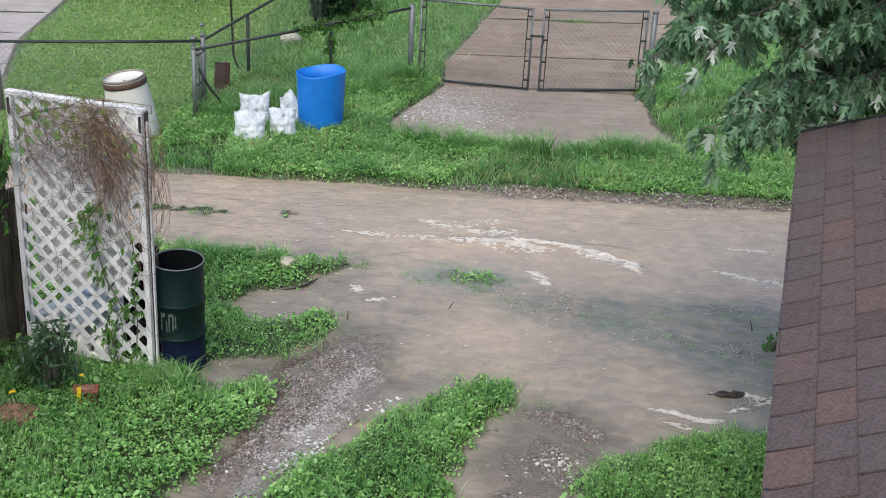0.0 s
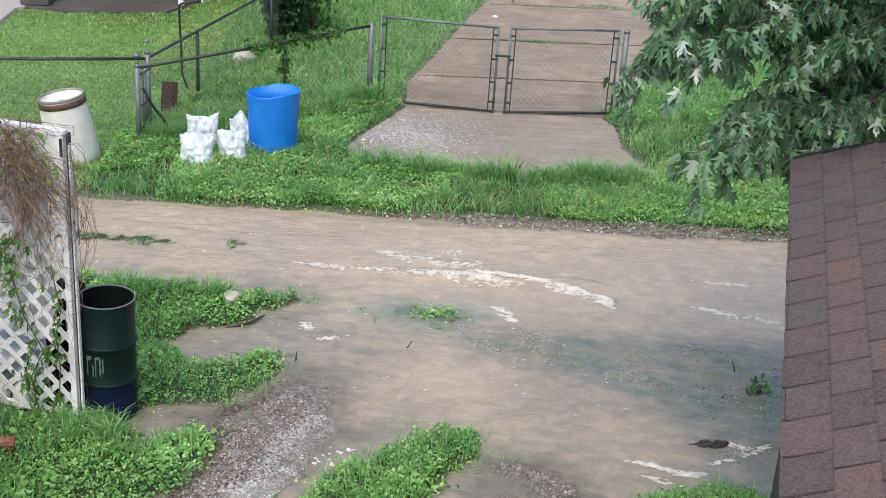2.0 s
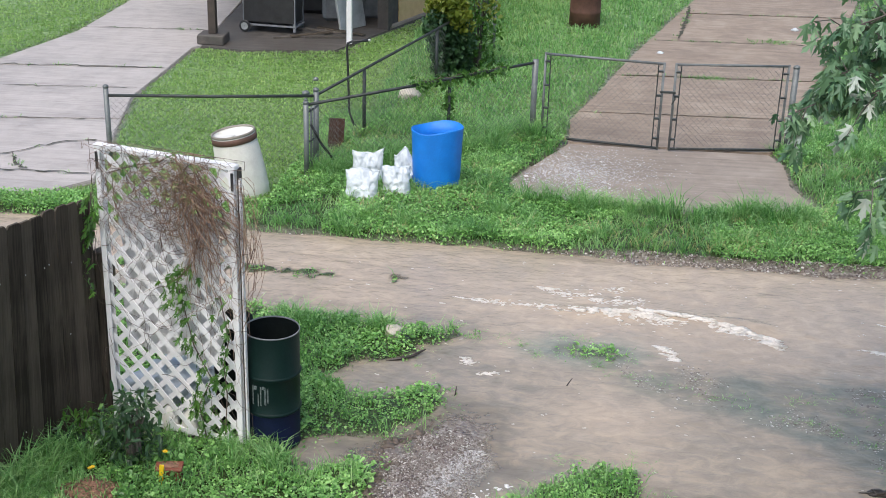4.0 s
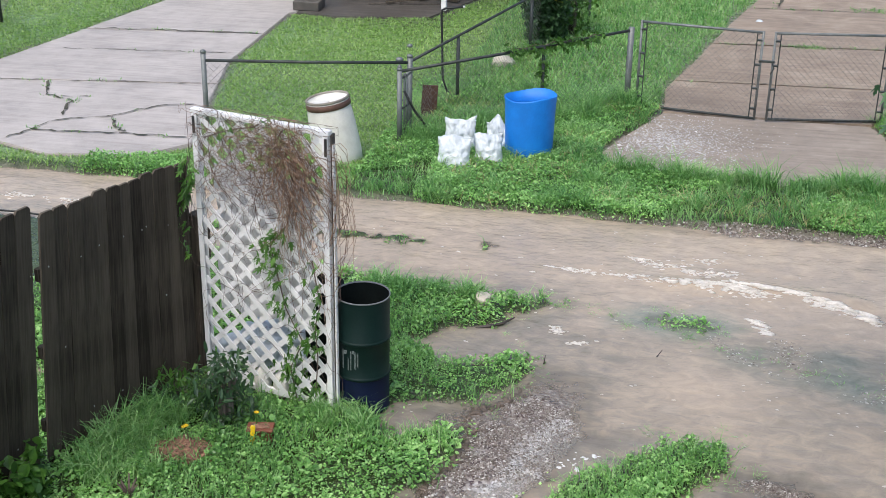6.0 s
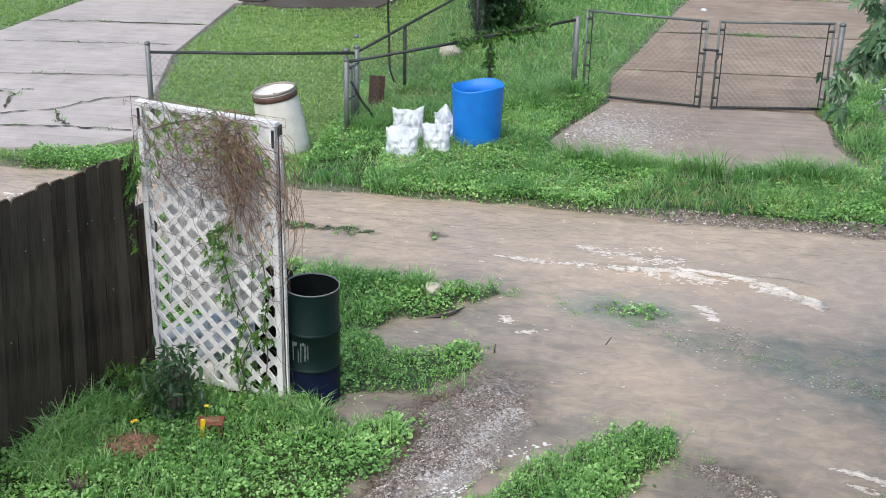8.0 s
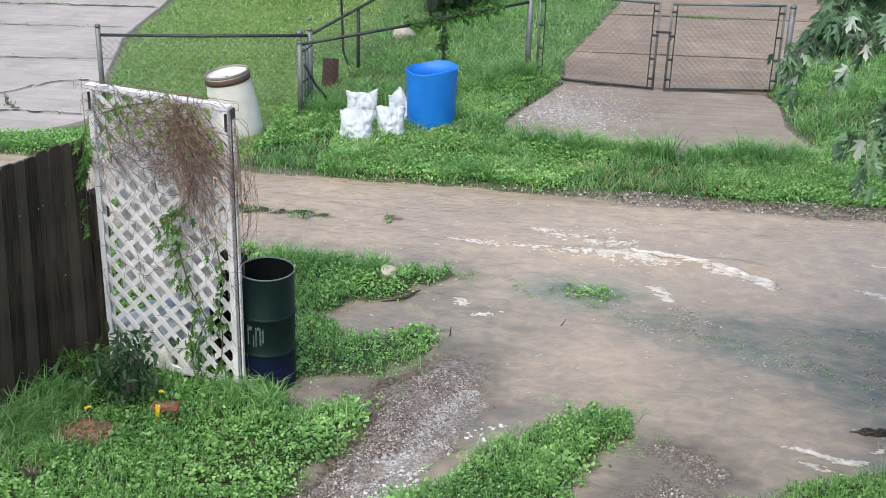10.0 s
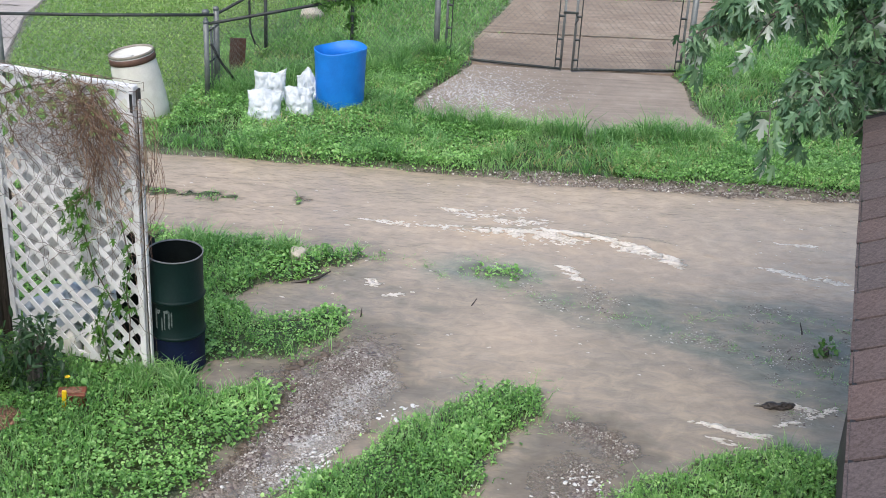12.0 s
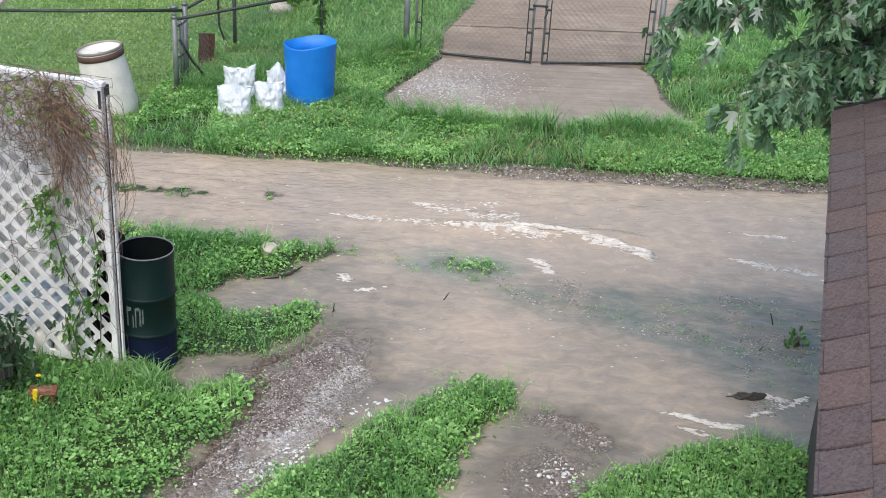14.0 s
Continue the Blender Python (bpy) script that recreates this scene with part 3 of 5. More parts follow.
def gate(hinge, yaw, width, label):
    th = thing("chain_link_gate", label, "gate", (*hinge, 0.04), yaw, "pair of gate leaves")
    z0, z1, r = 0.05, 1.18, 0.017
    part("top_bar", piped([(0, 0, z1), (width, 0, z1)], r, 10), M_GALV, th, smooth=True)
    part("bottom_bar", piped([(0, 0, z0), (width, 0, z0)], r, 10), M_GALVDARK, th, smooth=True)
    for x in (0, width):
        part("upright", piped([(x, 0, z0 - 0.02), (x, 0, z1 + 0.02)], r, 10), M_GALV, th, smooth=True)
    for x in (0.07, width - 0.07):
        part("tension_bar", boxed((0.014, 0.008, z1 - z0 - 0.03), (x, -0.012, (z0 + z1) / 2)), M_GALVDARK, th)
    for x, s in ((0, 1), (width, -1)):
        for z in (0.18, 0.45, 0.76, 1.08):
            part("band", boxed((0.07, 0.05, 0.022), (x + s * 0.035, 0, z), bevel=0.004), M_GALVDARK, th)
    v, f = chain_mesh(width, z1 - z0)
    arrays("wire_mesh", np.array(v) + (0, 0.018, z0), f, M_WIRE, th)
    return th


gate((-0.34, 16.86), -8.9, 1.55, "galvanised chain-link gate leaf, closed and slightly sagging")
gate((2.80, 16.84), 188.6, 1.47, "galvanised chain-link gate leaf, closed across the drive")
gp = thing("gate_post", "galvanised steel gate post with domed cap", "post", (2.90, 16.86, 0.03))
post_part(gp, 0, 1.18, 0.04, M_GALV)
latch = thing("gate_latch", "dark steel fork latch joining the gate leaves", "latch", (1.265, 16.61, 0.86))
part("bar", boxed((0.20, 0.03, 0.03), (0, -0.03, 0), bevel=0.005), M_GALVDARK, latch)
part("chain", piped([(0.06, -0.03, 0), (0.10, -0.05, -0.08), (0.06, -0.04, -0.16)], 0.008, 6), M_GALVDARK, latch)


# dark board fence: one thing a panel
def board_fence(a, b, n, height, label, gap=0.003, lift=0.0, lean=(0, 0)):
    """Dog-eared boards on rails; the lean from the upright runs from one end to the other."""
    L = math.hypot(b[0] - a[0], b[1] - a[1])
    th = thing("board_fence", label, "fence", (*a, 0.0), math.degrees(math.atan2(b[1] - a[1], b[0] - a[0])), "board fence panels")
    w = L / n
    meshes = []
    for i in range(4):
        bm = bmesh.new()
        h, hw, ear = height + 0.06 + random.uniform(-0.015, 0.015), w / 2 - gap, 0.026
        prof = [(-hw, 0.0), (hw, 0.0), (hw, h - ear), (hw - ear * 0.8, h), (-hw + ear * 0.8, h), (-hw, h - ear)]
        fa = bm.faces.new([bm.verts.new((x, 0, z)) for x, z in prof])
        up = bmesh.ops.extrude_face_region(bm, geom=[fa])["geom"]
        bmesh.ops.translate(bm, verts=[v for v in up if isinstance(v, bmesh.types.BMVert)], vec=(0, 0.018, 0))
        bmesh.ops.recalc_face_normals(bm, faces=bm.faces)
        meshes.append(mesh_of("board", bm, M_FENCE))
    nail = mesh_of("nail", boxed((0.007, 0.004, 0.009)), M_STEEL)
    for i in range(n):
        ob = new("board", meshes[i % 4])
        ob.parent = th
        for z in random.sample((0.41, 1.01, 1.06, 1.61, 1.66), 1):
            head = new("nail", nail)
            head.parent, head.location = ob, (random.uniform(-0.35, 0.35) * w, -0.002, z + random.uniform(-0.02, 0.02))
        ob.matrix_basis = pose(w * (i + 0.5), random.uniform(-0.004, 0.004), lift * i / n - 0.06, lean[0] + (lean[1] - lean[0]) * (i + 0.5) / n + random.uniform(-0.3, 0.3), random.uniform(-0.5, 0.5), random.uniform(-1.5, 1.5))
    off = [math.tan(radians(d)) for d in lean]
    for z in (0.35, 0.95, 1.55):
        rail = bmesh.new()
        ends = [[rail.verts.new((x, 0.022 + dy - z * k, z + dz)) for dy, dz in ((0, -0.045), (0.04, -0.045), (0.04, 0.045), (0, 0.045))] for x, k in ((0.0, off[0]), (L, off[1]))]
        for k in range(4):
            rail.faces.new((ends[0][k], ends[0][(k + 1) % 4], ends[1][(k + 1) % 4], ends[1][k]))
        rail.faces.new(ends[0])
        rail.faces.new(ends[1])
        bmesh.ops.recalc_face_normals(rail, faces=rail.faces)
        part("rail", rail, M_FENCE, th)
    for x, d in ((0.30, lean[0]), (L - 0.05, lean[1])):
        p = part("post", boxed((0.09, 0.09, height - 0.30), (0, 0.11, height / 2 - 0.16), bevel=0.006), M_FENCE, th)
        p.matrix_basis = pose(x, 0, 0, d, 0, 0)
    return th


board_fence((-4.10, 7.30), (-3.50, 8.75), 12, 2.01, "dark weathered wooden fence panel with dog-eared boards", lift=-0.13, lean=(5.8, 0.5))
board_fence((-4.695, 5.30), (-4.127, 7.22), 14, 2.10, "dark weathered wooden fence panel, sagging slightly", lift=0.0, lean=(6.5, 5.6))
end_post = thing("fence_post", "dark weathered square post between fence and trellis", "post", (-3.47, 8.83, 0.0), 67)
part("post", boxed((0.11, 0.09, 1.48), (0, 0, 0.69), bevel=0.008), M_FENCE, end_post)
part("cleat", boxed((0.13, 0.03, 0.30), (0.01, -0.06, 1.20), (0, 2, 0), bevel=0.005), M_FENCE, end_post)


# ---- white lattice trellis ----
def trellis(a, b, height):
    L = math.hypot(b[0] - a[0], b[1] - a[1])
    th = thing("lattice_trellis", "weathered white wooden lattice trellis overgrown with vines", "trellis", (*a, 0.0), math.degrees(math.atan2(b[1] - a[1], b[0] - a[0])))
    w, t = 0.041, 0.009
    z0, z1 = 0.06, height - 0.03
    pitch = 0.168
    for sign, y in ((-1, -0.012), (1, 0.012)):
        c = -z1
        while c < L + z1:
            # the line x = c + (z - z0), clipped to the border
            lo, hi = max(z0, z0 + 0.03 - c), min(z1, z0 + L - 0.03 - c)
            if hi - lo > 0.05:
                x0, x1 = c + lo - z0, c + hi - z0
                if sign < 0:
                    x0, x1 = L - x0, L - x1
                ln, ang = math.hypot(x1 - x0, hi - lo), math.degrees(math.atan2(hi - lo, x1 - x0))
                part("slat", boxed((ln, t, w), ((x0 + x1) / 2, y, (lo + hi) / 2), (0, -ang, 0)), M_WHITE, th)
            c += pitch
    for y in (-0.025, 0.025):
        for x in (0.02, L - 0.02):
            part("stile", boxed((0.045, 0.014, height), (x, y, height / 2), bevel=0.003), M_WHITE, th)
    part("top_rail", boxed((L + 0.02, 0.066, 0.04), (L / 2, 0, height - 0.02), bevel=0.005), M_WHITE, th)
    part("bottom_rail", boxed((L, 0.03, 0.05), (L / 2, 0, 0.075), bevel=0.004), M_WHITE, th)
    # thin dark upright makes the dark line between stile and edge strip
    part("post", boxed((0.016, 0.04, height - 0.03), (L + 0.011, 0.03, height / 2 - 0.015)), M_DARKBROWN, th, "thin dark upright beside the stile")
    part("edge_strip", boxed((0.013, 0.03, height - 0.10), (L + 0.028, 0.01, height / 2 - 0.05), bevel=0.002), M_WHITE, th)
    for x in (0.02, L - 0.01):
        part("bracket", boxed((0.018, 0.01, 0.13), (x, -0.037, height - 0.12)), M_BLACK, th)
    return th


TREL_A, TREL_B, TREL_H = (-3.40, 8.74), (-2.285, 8.43), 2.31
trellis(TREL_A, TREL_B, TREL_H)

# ---- barrels ----
def blue_barrel():
    th = thing("plastic_barrel", "bright blue open-topped plastic barrel dented at the rim", "barrel", (-1.52, 14.66, 0.0), 20)
    R = 0.295

    def dent(x, y, z):
        k = max(0.0, z / 0.8) ** 2
        a = math.atan2(y, x)
        fold = 0.018 * k * math.exp(-((a + 0.75) / 0.16) ** 2)
        return (x * (1 + 0.05 * k - fold), y * (1 - 0.14 * k - fold), z + 0.05 * k * x - 0.012 * k * math.cos(3 * a + 0.5))

    prof = [(0.02, 0.0), (R - 0.045, 0.0), (R - 0.018, 0.03), (R - 0.014, 0.12), (R - 0.010, 0.25), (R - 0.006, 0.42), (R - 0.004, 0.60), (R, 0.74), (R + 0.004, 0.775), (R + 0.004, 0.79), (R - 0.006, 0.792), (R - 0.012, 0.6), (R - 0.026, 0.1), (0.02, 0.03)]
    part("body", lathe(prof, 48, dent), M_BLUE, th, smooth=True)
    return th


def white_barrel():
    th = thing("plastic_barrel", "off-white plastic barrel with rusty brown band, leaning", "barrel", (-3.70, 14.10, -0.02), 0, ry=-9.5, rx=1)
    prof = [(0.02, 0.0), (0.255, 0.0), (0.282, 0.03), (0.288, 0.14), (0.284, 0.30), (0.274, 0.50), (0.262, 0.64), (0.254, 0.70), (0.250, 0.80), (0.240, 0.802), (0.236, 0.77), (0.222, 0.755), (0.02, 0.75)]
    part("body", lathe(prof, 44), M_WHITEPOLY, th, smooth=True)
    part("band", lathe([(0.256, 0.700), (0.264, 0.704), (0.262, 0.765), (0.254, 0.770), (0.250, 0.735), (0.256, 0.700)], 44, closed=False), M_RUSTBAND, th, "rusty brown clamping band", smooth=True)
    part("rim", lathe([(0.250, 0.780), (0.258, 0.784), (0.258, 0.806), (0.250, 0.812), (0.236, 0.808), (0.236, 0.790)], 44, closed=False), M_RIM, th, "dull grey-brown rim", smooth=True)
    return th


def green_drum():
    th = thing("steel_drum", "dark green open steel drum with navy bottom", "drum", (-2.115, 8.655, 0.0), 0, ry=0.4)
    R, hh = 0.207, 0.965
    up = [(R, 0.30), (R + 0.003, 0.304), (R + 0.013, 0.315), (R + 0.003, 0.327), (R, 0.331), (R, 0.60), (R + 0.003, 0.604), (R + 0.013, 0.615), (R + 0.003, 0.627), (R, 0.631), (R, hh - 0.008)]
    part("lower_shell", lathe([(0.02, 0.02), (R - 0.01, 0.02), (R + 0.004, 0.0), (R + 0.004, 0.02), (R, 0.03), (R, 0.30)], 48), M_DRUMBLUE, th, "dark navy lower shell", smooth=True)
    part("upper_shell", lathe(up, 48, closed=False), M_DRUM, th, smooth=True)
    part("inner_wall", lathe([(R - 0.006, hh - 0.01), (R - 0.008, 0.06), (0.01, 0.05)][::-1], 48), M_DULLBLACK, th, "dull black inside", smooth=True)
    part("rim", lathe([(R - 0.005, hh - 0.012), (R + 0.003, hh - 0.012), (R + 0.005, hh - 0.006), (R + 0.001, hh), (R - 0.003, hh - 0.002), (R - 0.005, hh - 0.012)], 48, closed=False), M_GREYPAINT, th, "worn grey steel rim", smooth=True)
    return th


blue_barrel()
white_barrel()
green_drum()

# ---- roof of the low outbuilding ----
ROOF_AT, ROOF_YAW, ROOF_UP = (1.35, 3.512, 2.5), -15.25, 20.0
roof_m = pose(*ROOF_AT, 0, 0, ROOF_YAW) @ pose(0, 0, 0, 0, -ROOF_UP, 0)
ROOF_LEN, ROOF_W, TAB, COURSE = 4.72, 2.12, 0.297, 0.176
shed = thing("outbuilding", "low outbuilding with brown asphalt shingle roof", "building", ROOF_AT, ROOF_YAW)
SPAN, RISE = ROOF_W * math.cos(radians(ROOF_UP)), ROOF_W * math.sin(radians(ROOF_UP))
BACK, MID = ROOF_LEN + 2.0, ROOF_LEN / 2 - 1.0
# walls coloured dark so that a black line shows below the eave
for x_ in (0.30, 2 * SPAN - 0.30):
    part("wall", boxed((0.12, BACK - 0.3, 2.44), (x_, MID, -1.30)), M_DARKBROWN, shed)
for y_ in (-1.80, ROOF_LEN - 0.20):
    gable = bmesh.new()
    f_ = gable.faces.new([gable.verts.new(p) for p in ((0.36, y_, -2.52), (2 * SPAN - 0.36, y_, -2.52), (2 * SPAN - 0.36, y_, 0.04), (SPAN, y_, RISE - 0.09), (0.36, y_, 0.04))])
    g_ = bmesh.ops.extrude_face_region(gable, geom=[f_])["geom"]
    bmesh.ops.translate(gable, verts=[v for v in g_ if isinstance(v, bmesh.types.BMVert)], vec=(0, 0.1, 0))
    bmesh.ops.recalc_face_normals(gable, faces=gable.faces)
    part("gable_wall", gable, M_DARKBROWN, shed)
# near-black deck in the wide tab gaps draws the shadow lines between shingles
deck = part("roof_deck", boxed((ROOF_W, BACK, 0.05), (ROOF_W / 2, MID, -0.04), bevel=0.004), M_DULLBLACK, shed)
deck.matrix_basis = pose(0, 0, 0, 0, -ROOF_UP, 0)
far_side = part("roof_back", boxed((ROOF_W, BACK, 0.06), (-ROOF_W / 2, MID, -0.03), bevel=0.004), M_SHINGLE, shed, "far slope of brown shingles")
far_side.matrix_basis = pose(2 * SPAN, 0, 0.012, 0, ROOF_UP, 0)
part("ridge_cap", boxed((0.22, BACK, 0.03), (SPAN, MID, RISE + 0.012), bevel=0.008), M_SHINGLE, shed)
part("drip_edge", boxed((0.02, BACK, 0.06), (-0.004, MID, -0.03)), M_BLACK, shed, "black metal drip edge")
part("rake_trim", boxed((ROOF_W, 0.03, 0.10), (SPAN / 2, ROOF_LEN + 0.01, RISE / 2 - 0.03), (0, -ROOF_UP, 0)), M_BLACK, shed)
tab_mesh = []
for i in range(4):
    bm = boxed((COURSE + 0.03, TAB - 0.022, 0.014), (0, 0, 0), bevel=0.002)
    for v in bm.verts:
        v.co.y += random.uniform(-0.002, 0.002)
        v.co.x += random.uniform(-0.003, 0.003) if v.co.x < 0 else 0
    tab_mesh.append(mesh_of("shingle", bm, M_SHINGLE))
for c in range(12):
    off = (0.5 * (c % 2) + 0.04 * ((c * 7) % 5)) * TAB
    for k in range(-7, 18):
        y = off + (k - 0.5) * TAB
        if y > ROOF_LEN + TAB / 2 - 0.03 or y < -1.9:
            continue
        lap = 0.004 if y > ROOF_LEN - TAB / 2 else 0.0
        y = min(y, ROOF_LEN - TAB / 2)
        ob = new("shingle", tab_mesh[(c * 3 + k) % 4])
        ob.parent = deck
        ob.matrix_basis = pose(c * COURSE + COURSE / 2 - 0.012, y, -0.002, random.uniform(-0.2, 0.2), -3.2 + random.uniform(-0.4, 0.4), random.uniform(-0.25, 0.25)) @ pose(0, 0, 0.004 + lap)

# ---- grass, weeds ----
def scatter(n, x0, x1, y0, y1):
    return rng.uniform(x0, x1, n), rng.uniform(y0, y1, n)


def blades(name, x, y, z, length, width, lean, mat, label, category="grass"):
    """Bent blades, three cross-sections each, as one mesh."""
    n = len(x)
    a, b = rng.uniform(0, 6.283, n), rng.uniform(0, 6.283, n)
    L = length * rng.uniform(0.5, 1.25, n)
    out = L * lean * rng.uniform(0.3, 1.2, n)
    wx_, wy_ = np.cos(b) * width / 2, np.sin(b) * width / 2
    V = np.empty((n, 5, 3))
    for i, (k, h, w) in enumerate(((0.0, 0.0, 1.0), (0.35, 0.62, 0.9))):
        cx, cy, cz = x + np.cos(a) * out * k, y + np.sin(a) * out * k, z + L * h
        V[:, 2 * i] = np.stack([cx - wx_ * w, cy - wy_ * w, cz], -1)
        V[:, 2 * i + 1] = np.stack([cx + wx_ * w, cy + wy_ * w, cz], -1)
    V[:, 4] = np.stack([x + np.cos(a) * out, y + np.sin(a) * out, z + L * (1 - 0.25 * lean * rng.uniform(0, 1.3, n))], -1)
    i = np.arange(n)[:, None] * 5
    f = np.concatenate([i + [0, 1, 3], i + [0, 3, 2], i + [2, 3, 4]])
    ob = arrays(name, V.reshape(-1, 3), f, mat)
    return tagged(ob, label, category, kind="stuff")


def leaves(name, x, y, z, size, mat, label, category="weeds", tilt=0.6, kind="stuff", parent=None, long=1.0):
    """Small cupped leaves of six points each, as one mesh."""
    n = len(x)
    az, el = rng.uniform(0, 6.283, n), rng.normal(0, tilt, n)
    s = size * rng.uniform(0.55, 1.3, n)
    u = np.stack([np.cos(az) * np.cos(el), np.sin(az) * np.cos(el), np.sin(el)], -1) * (s * long)[:, None]
    w = np.stack([-np.sin(az), np.cos(az), rng.normal(0, tilt * 0.6, n)], -1) * s[:, None]
    p = np.stack([x, y, z], -1)
    V = np.stack([p - u * 0.5, p - u * 0.15 + w * 0.46, p + u * 0.3 + w * 0.36, p + u * 0.55, p + u * 0.3 - w * 0.36, p - u * 0.15 - w * 0.46], 1)
    V[:, [1, 2, 4, 5], 2] += 0.12 * s[:, None]
    i = np.arange(n)[:, None] * 6
    f = np.concatenate([i + [0, 3, 2, 1], i + [0, 5, 4, 3]])
    ob = arrays(name, V.reshape(-1, 3), f, mat, parent)
    return tagged(ob, label, category, kind=kind) if parent is None else ob


def on_turf(n, x0, x1, y0, y1, power=1.0, polys=()):
    x, y = scatter(n, x0, x1, y0, y1)
    z, turf, _ = levels(x, y)
    keep = rng.uniform(0, 1, n) < turf ** power
    for p in polys:
        keep &= inside(x, y, p) < -0.02
    return x[keep], y[keep], z[keep]


PAVED = (APRON, DRIVE, LEFTDRIVE, PORTSLAB)
x, y, z = on_turf(280000, -5.6, 3.4, 6.2, 11.9)
k = wobble(x, y, 19.0, 40) + 0.5 * wobble(x, y, 47.0, 41) > -0.42
x, y, z = x[k], y[k], z[k]
clump = wobble(x, y, 5.0, 8)
leaves("clover", x, y, z + 0.012 + 0.065 * rng.uniform(0, 1, len(x)) * (1 + 0.9 * clump), 0.0215 * (1 + 0.35 * wobble(x, y, 3.0, 17)), M_CLOVER, "dense green clover and broadleaf weeds in the yard")
x, y, z = on_turf(26000, -5.6, 3.4, 6.2, 11.9)
k = wobble(x, y, 3.4, 18) > 0.1
x, y, z = x[k], y[k], z[k]
leaves("broadleaf_weeds", x, y, z + 0.06 + 0.03 * rng.uniform(0, 1, len(x)), 0.034, M_CLOVER, "larger broadleaf weeds standing among the clover", tilt=0.5, long=1.25)
x, y, z = on_turf(60000, -5.6, 3.4, 6.2, 11.9)
k = wobble(x, y, 2.6, 9) + 0.25 * (x > 1) - 0.1 * (y > 8.7) > 0.05
blades("yard_grass", x[k], y[k], z[k], 0.15, 0.007, 0.8, M_GRASS, "long grass blades growing through the clover")
x, y, z = on_turf(48000, -6.5, 6.5, 12.75, 17.6, polys=PAVED)
k = (x > -3.35) | (y < 13.7)
x, y, z = x[k], y[k], z[k]
tall = 0.62 + 0.55 * np.maximum(wobble(x, y, 1.9, 10), 0) + 0.5 * smooth(-np.abs(inside(x, y, APRON)), -0.35, 0.0)
blades("verge_grass", x, y, z, 0.12 * tall, 0.010, 1.1, M_GRASS, "rough uncut grass on the verge beyond the alley")
x, y, z = on_turf(240000, -6.5, 6.5, 12.75, 17.2, polys=PAVED)
k = (wobble(x, y, 1.4, 15) > -0.3) & ((x > -3.35) | (y < 13.7))
x, y, z = x[k], y[k], z[k]
leaves("verge_weeds", x, y, z + 0.08 * rng.uniform(0.3, 1.2, len(x)) * (1 + 0.5 * wobble(x, y, 6.0, 16)), 0.025, M_CLOVER, "broadleaf weeds among the verge grass")
x, y, z = on_turf(190000, -13.0, 0.5, 13.0, 30.0, polys=PAVED)
k = (x < -2.6 + 0.22 * (y - 15)) & ((x < -3.3) | (y > 15.0)) & ((x < -6.0) | (y > 13.3))
x, y, z = x[k], y[k], z[k]
blades("lawn_grass", x, y, z, 0.045, 0.014, 1.2, M_LAWN, "mown bright green lawn behind the fence")
x, y, z = on_turf(70000, -2.8, 8.0, 17.0, 33.0, polys=PAVED)
blades("back_grass", x, y, z, 0.12, 0.016, 0.9, M_GRASS, "rough grass beside the tan driveway")
x, y = scatter(90000, -1.2, 4.3, 7.9, 11.0)
d = np.maximum.reduce([inside(x, y, SUNK) - 0.15, inside(x, y, ISLE) + 0.22, 0.5 * inside(x, y, BANK) + 0.12, 0.5 * inside(x, y, CORNER) + 0.12, 0.5 * inside(x, y, TONGUE) + 0.08])
k = (d + 0.12 * wobble(x, y, 3.0, 11) > 0) & (wobble(x, y, 15.0, 12) + 0.6 * wobble(x, y, 37.0, 13) > 0.50) & (levels(x, y)[0] < 0.0)
blades("drowned_grass", x[k], y[k], np.full(int(k.sum()), -0.03), 0.05, 0.006, 1.3, M_GRASS, "sparse grass tips standing out of the shallow water")


def tufts(name, cx, cy, n, length, label, mat=None):
    """Tussocks: blades that lean out from their middle."""
    m = len(cx)
    r = np.abs(rng.normal(0, 0.06, (m, n)))
    a = rng.uniform(0, 6.283, (m, n))
    x_, y_ = (cx[:, None] + r * np.cos(a)).ravel(), (cy[:, None] + r * np.sin(a)).ravel()
    L = (length * rng.uniform(0.6, 1.3, (m, 1)) * np.ones((1, n))).ravel()
    blades(name, x_, y_, levels(x_, y_)[0], L, 0.009, 1.1, mat or M_GRASS, label)


cx, cy, _ = on_turf(420, -3.1, 5.0, 12.95, 17.5, polys=PAVED)
tufts("verge_tussocks", cx, cy, 40, 0.19, "taller grass tussocks along the verge")
q = rng.uniform(0, 1, 46)
tufts("apron_tussocks", -0.5 + 3.4 * q, 14.22 - 0.12 * np.sin(q * 3.1) + rng.normal(0, 0.07, 46), 60, 0.27, "tall grass overhanging the apron edge")
q = rng.uniform(0, 1, 60)
tufts("fence_tussocks", -3.0 + 2.7 * q + rng.normal(0, 0.12, 60), 14.7 + 2.2 * q + rng.normal(0, 0.12, 60), 55, 0.30, "tall uncut grass under the chain-link fence")
cx = np.r_[rng.uniform(-2.6, -0.8, 26), rng.uniform(-4.2, -3.3, 14), rng.uniform(-2.4, -1.9, 10)]
cy = np.r_[10.78 - 0.08 * np.arange(26) % 0.2, rng.uniform(7.3, 8.5, 14), rng.uniform(8.15, 8.45, 10)]
tufts("yard_tussocks", cx, cy, 50, 0.16, "longer grass tufts in the yard")
q = rng.uniform(0, 1, 46)
tufts("fence_foot_grass", -3.98 + 0.42 * q + np.abs(rng.normal(0.0, 0.16, 46)), 7.10 + 1.15 * q + rng.normal(0, 0.06, 46), 42, 0.24, "long soft grass along the foot of the board fence")
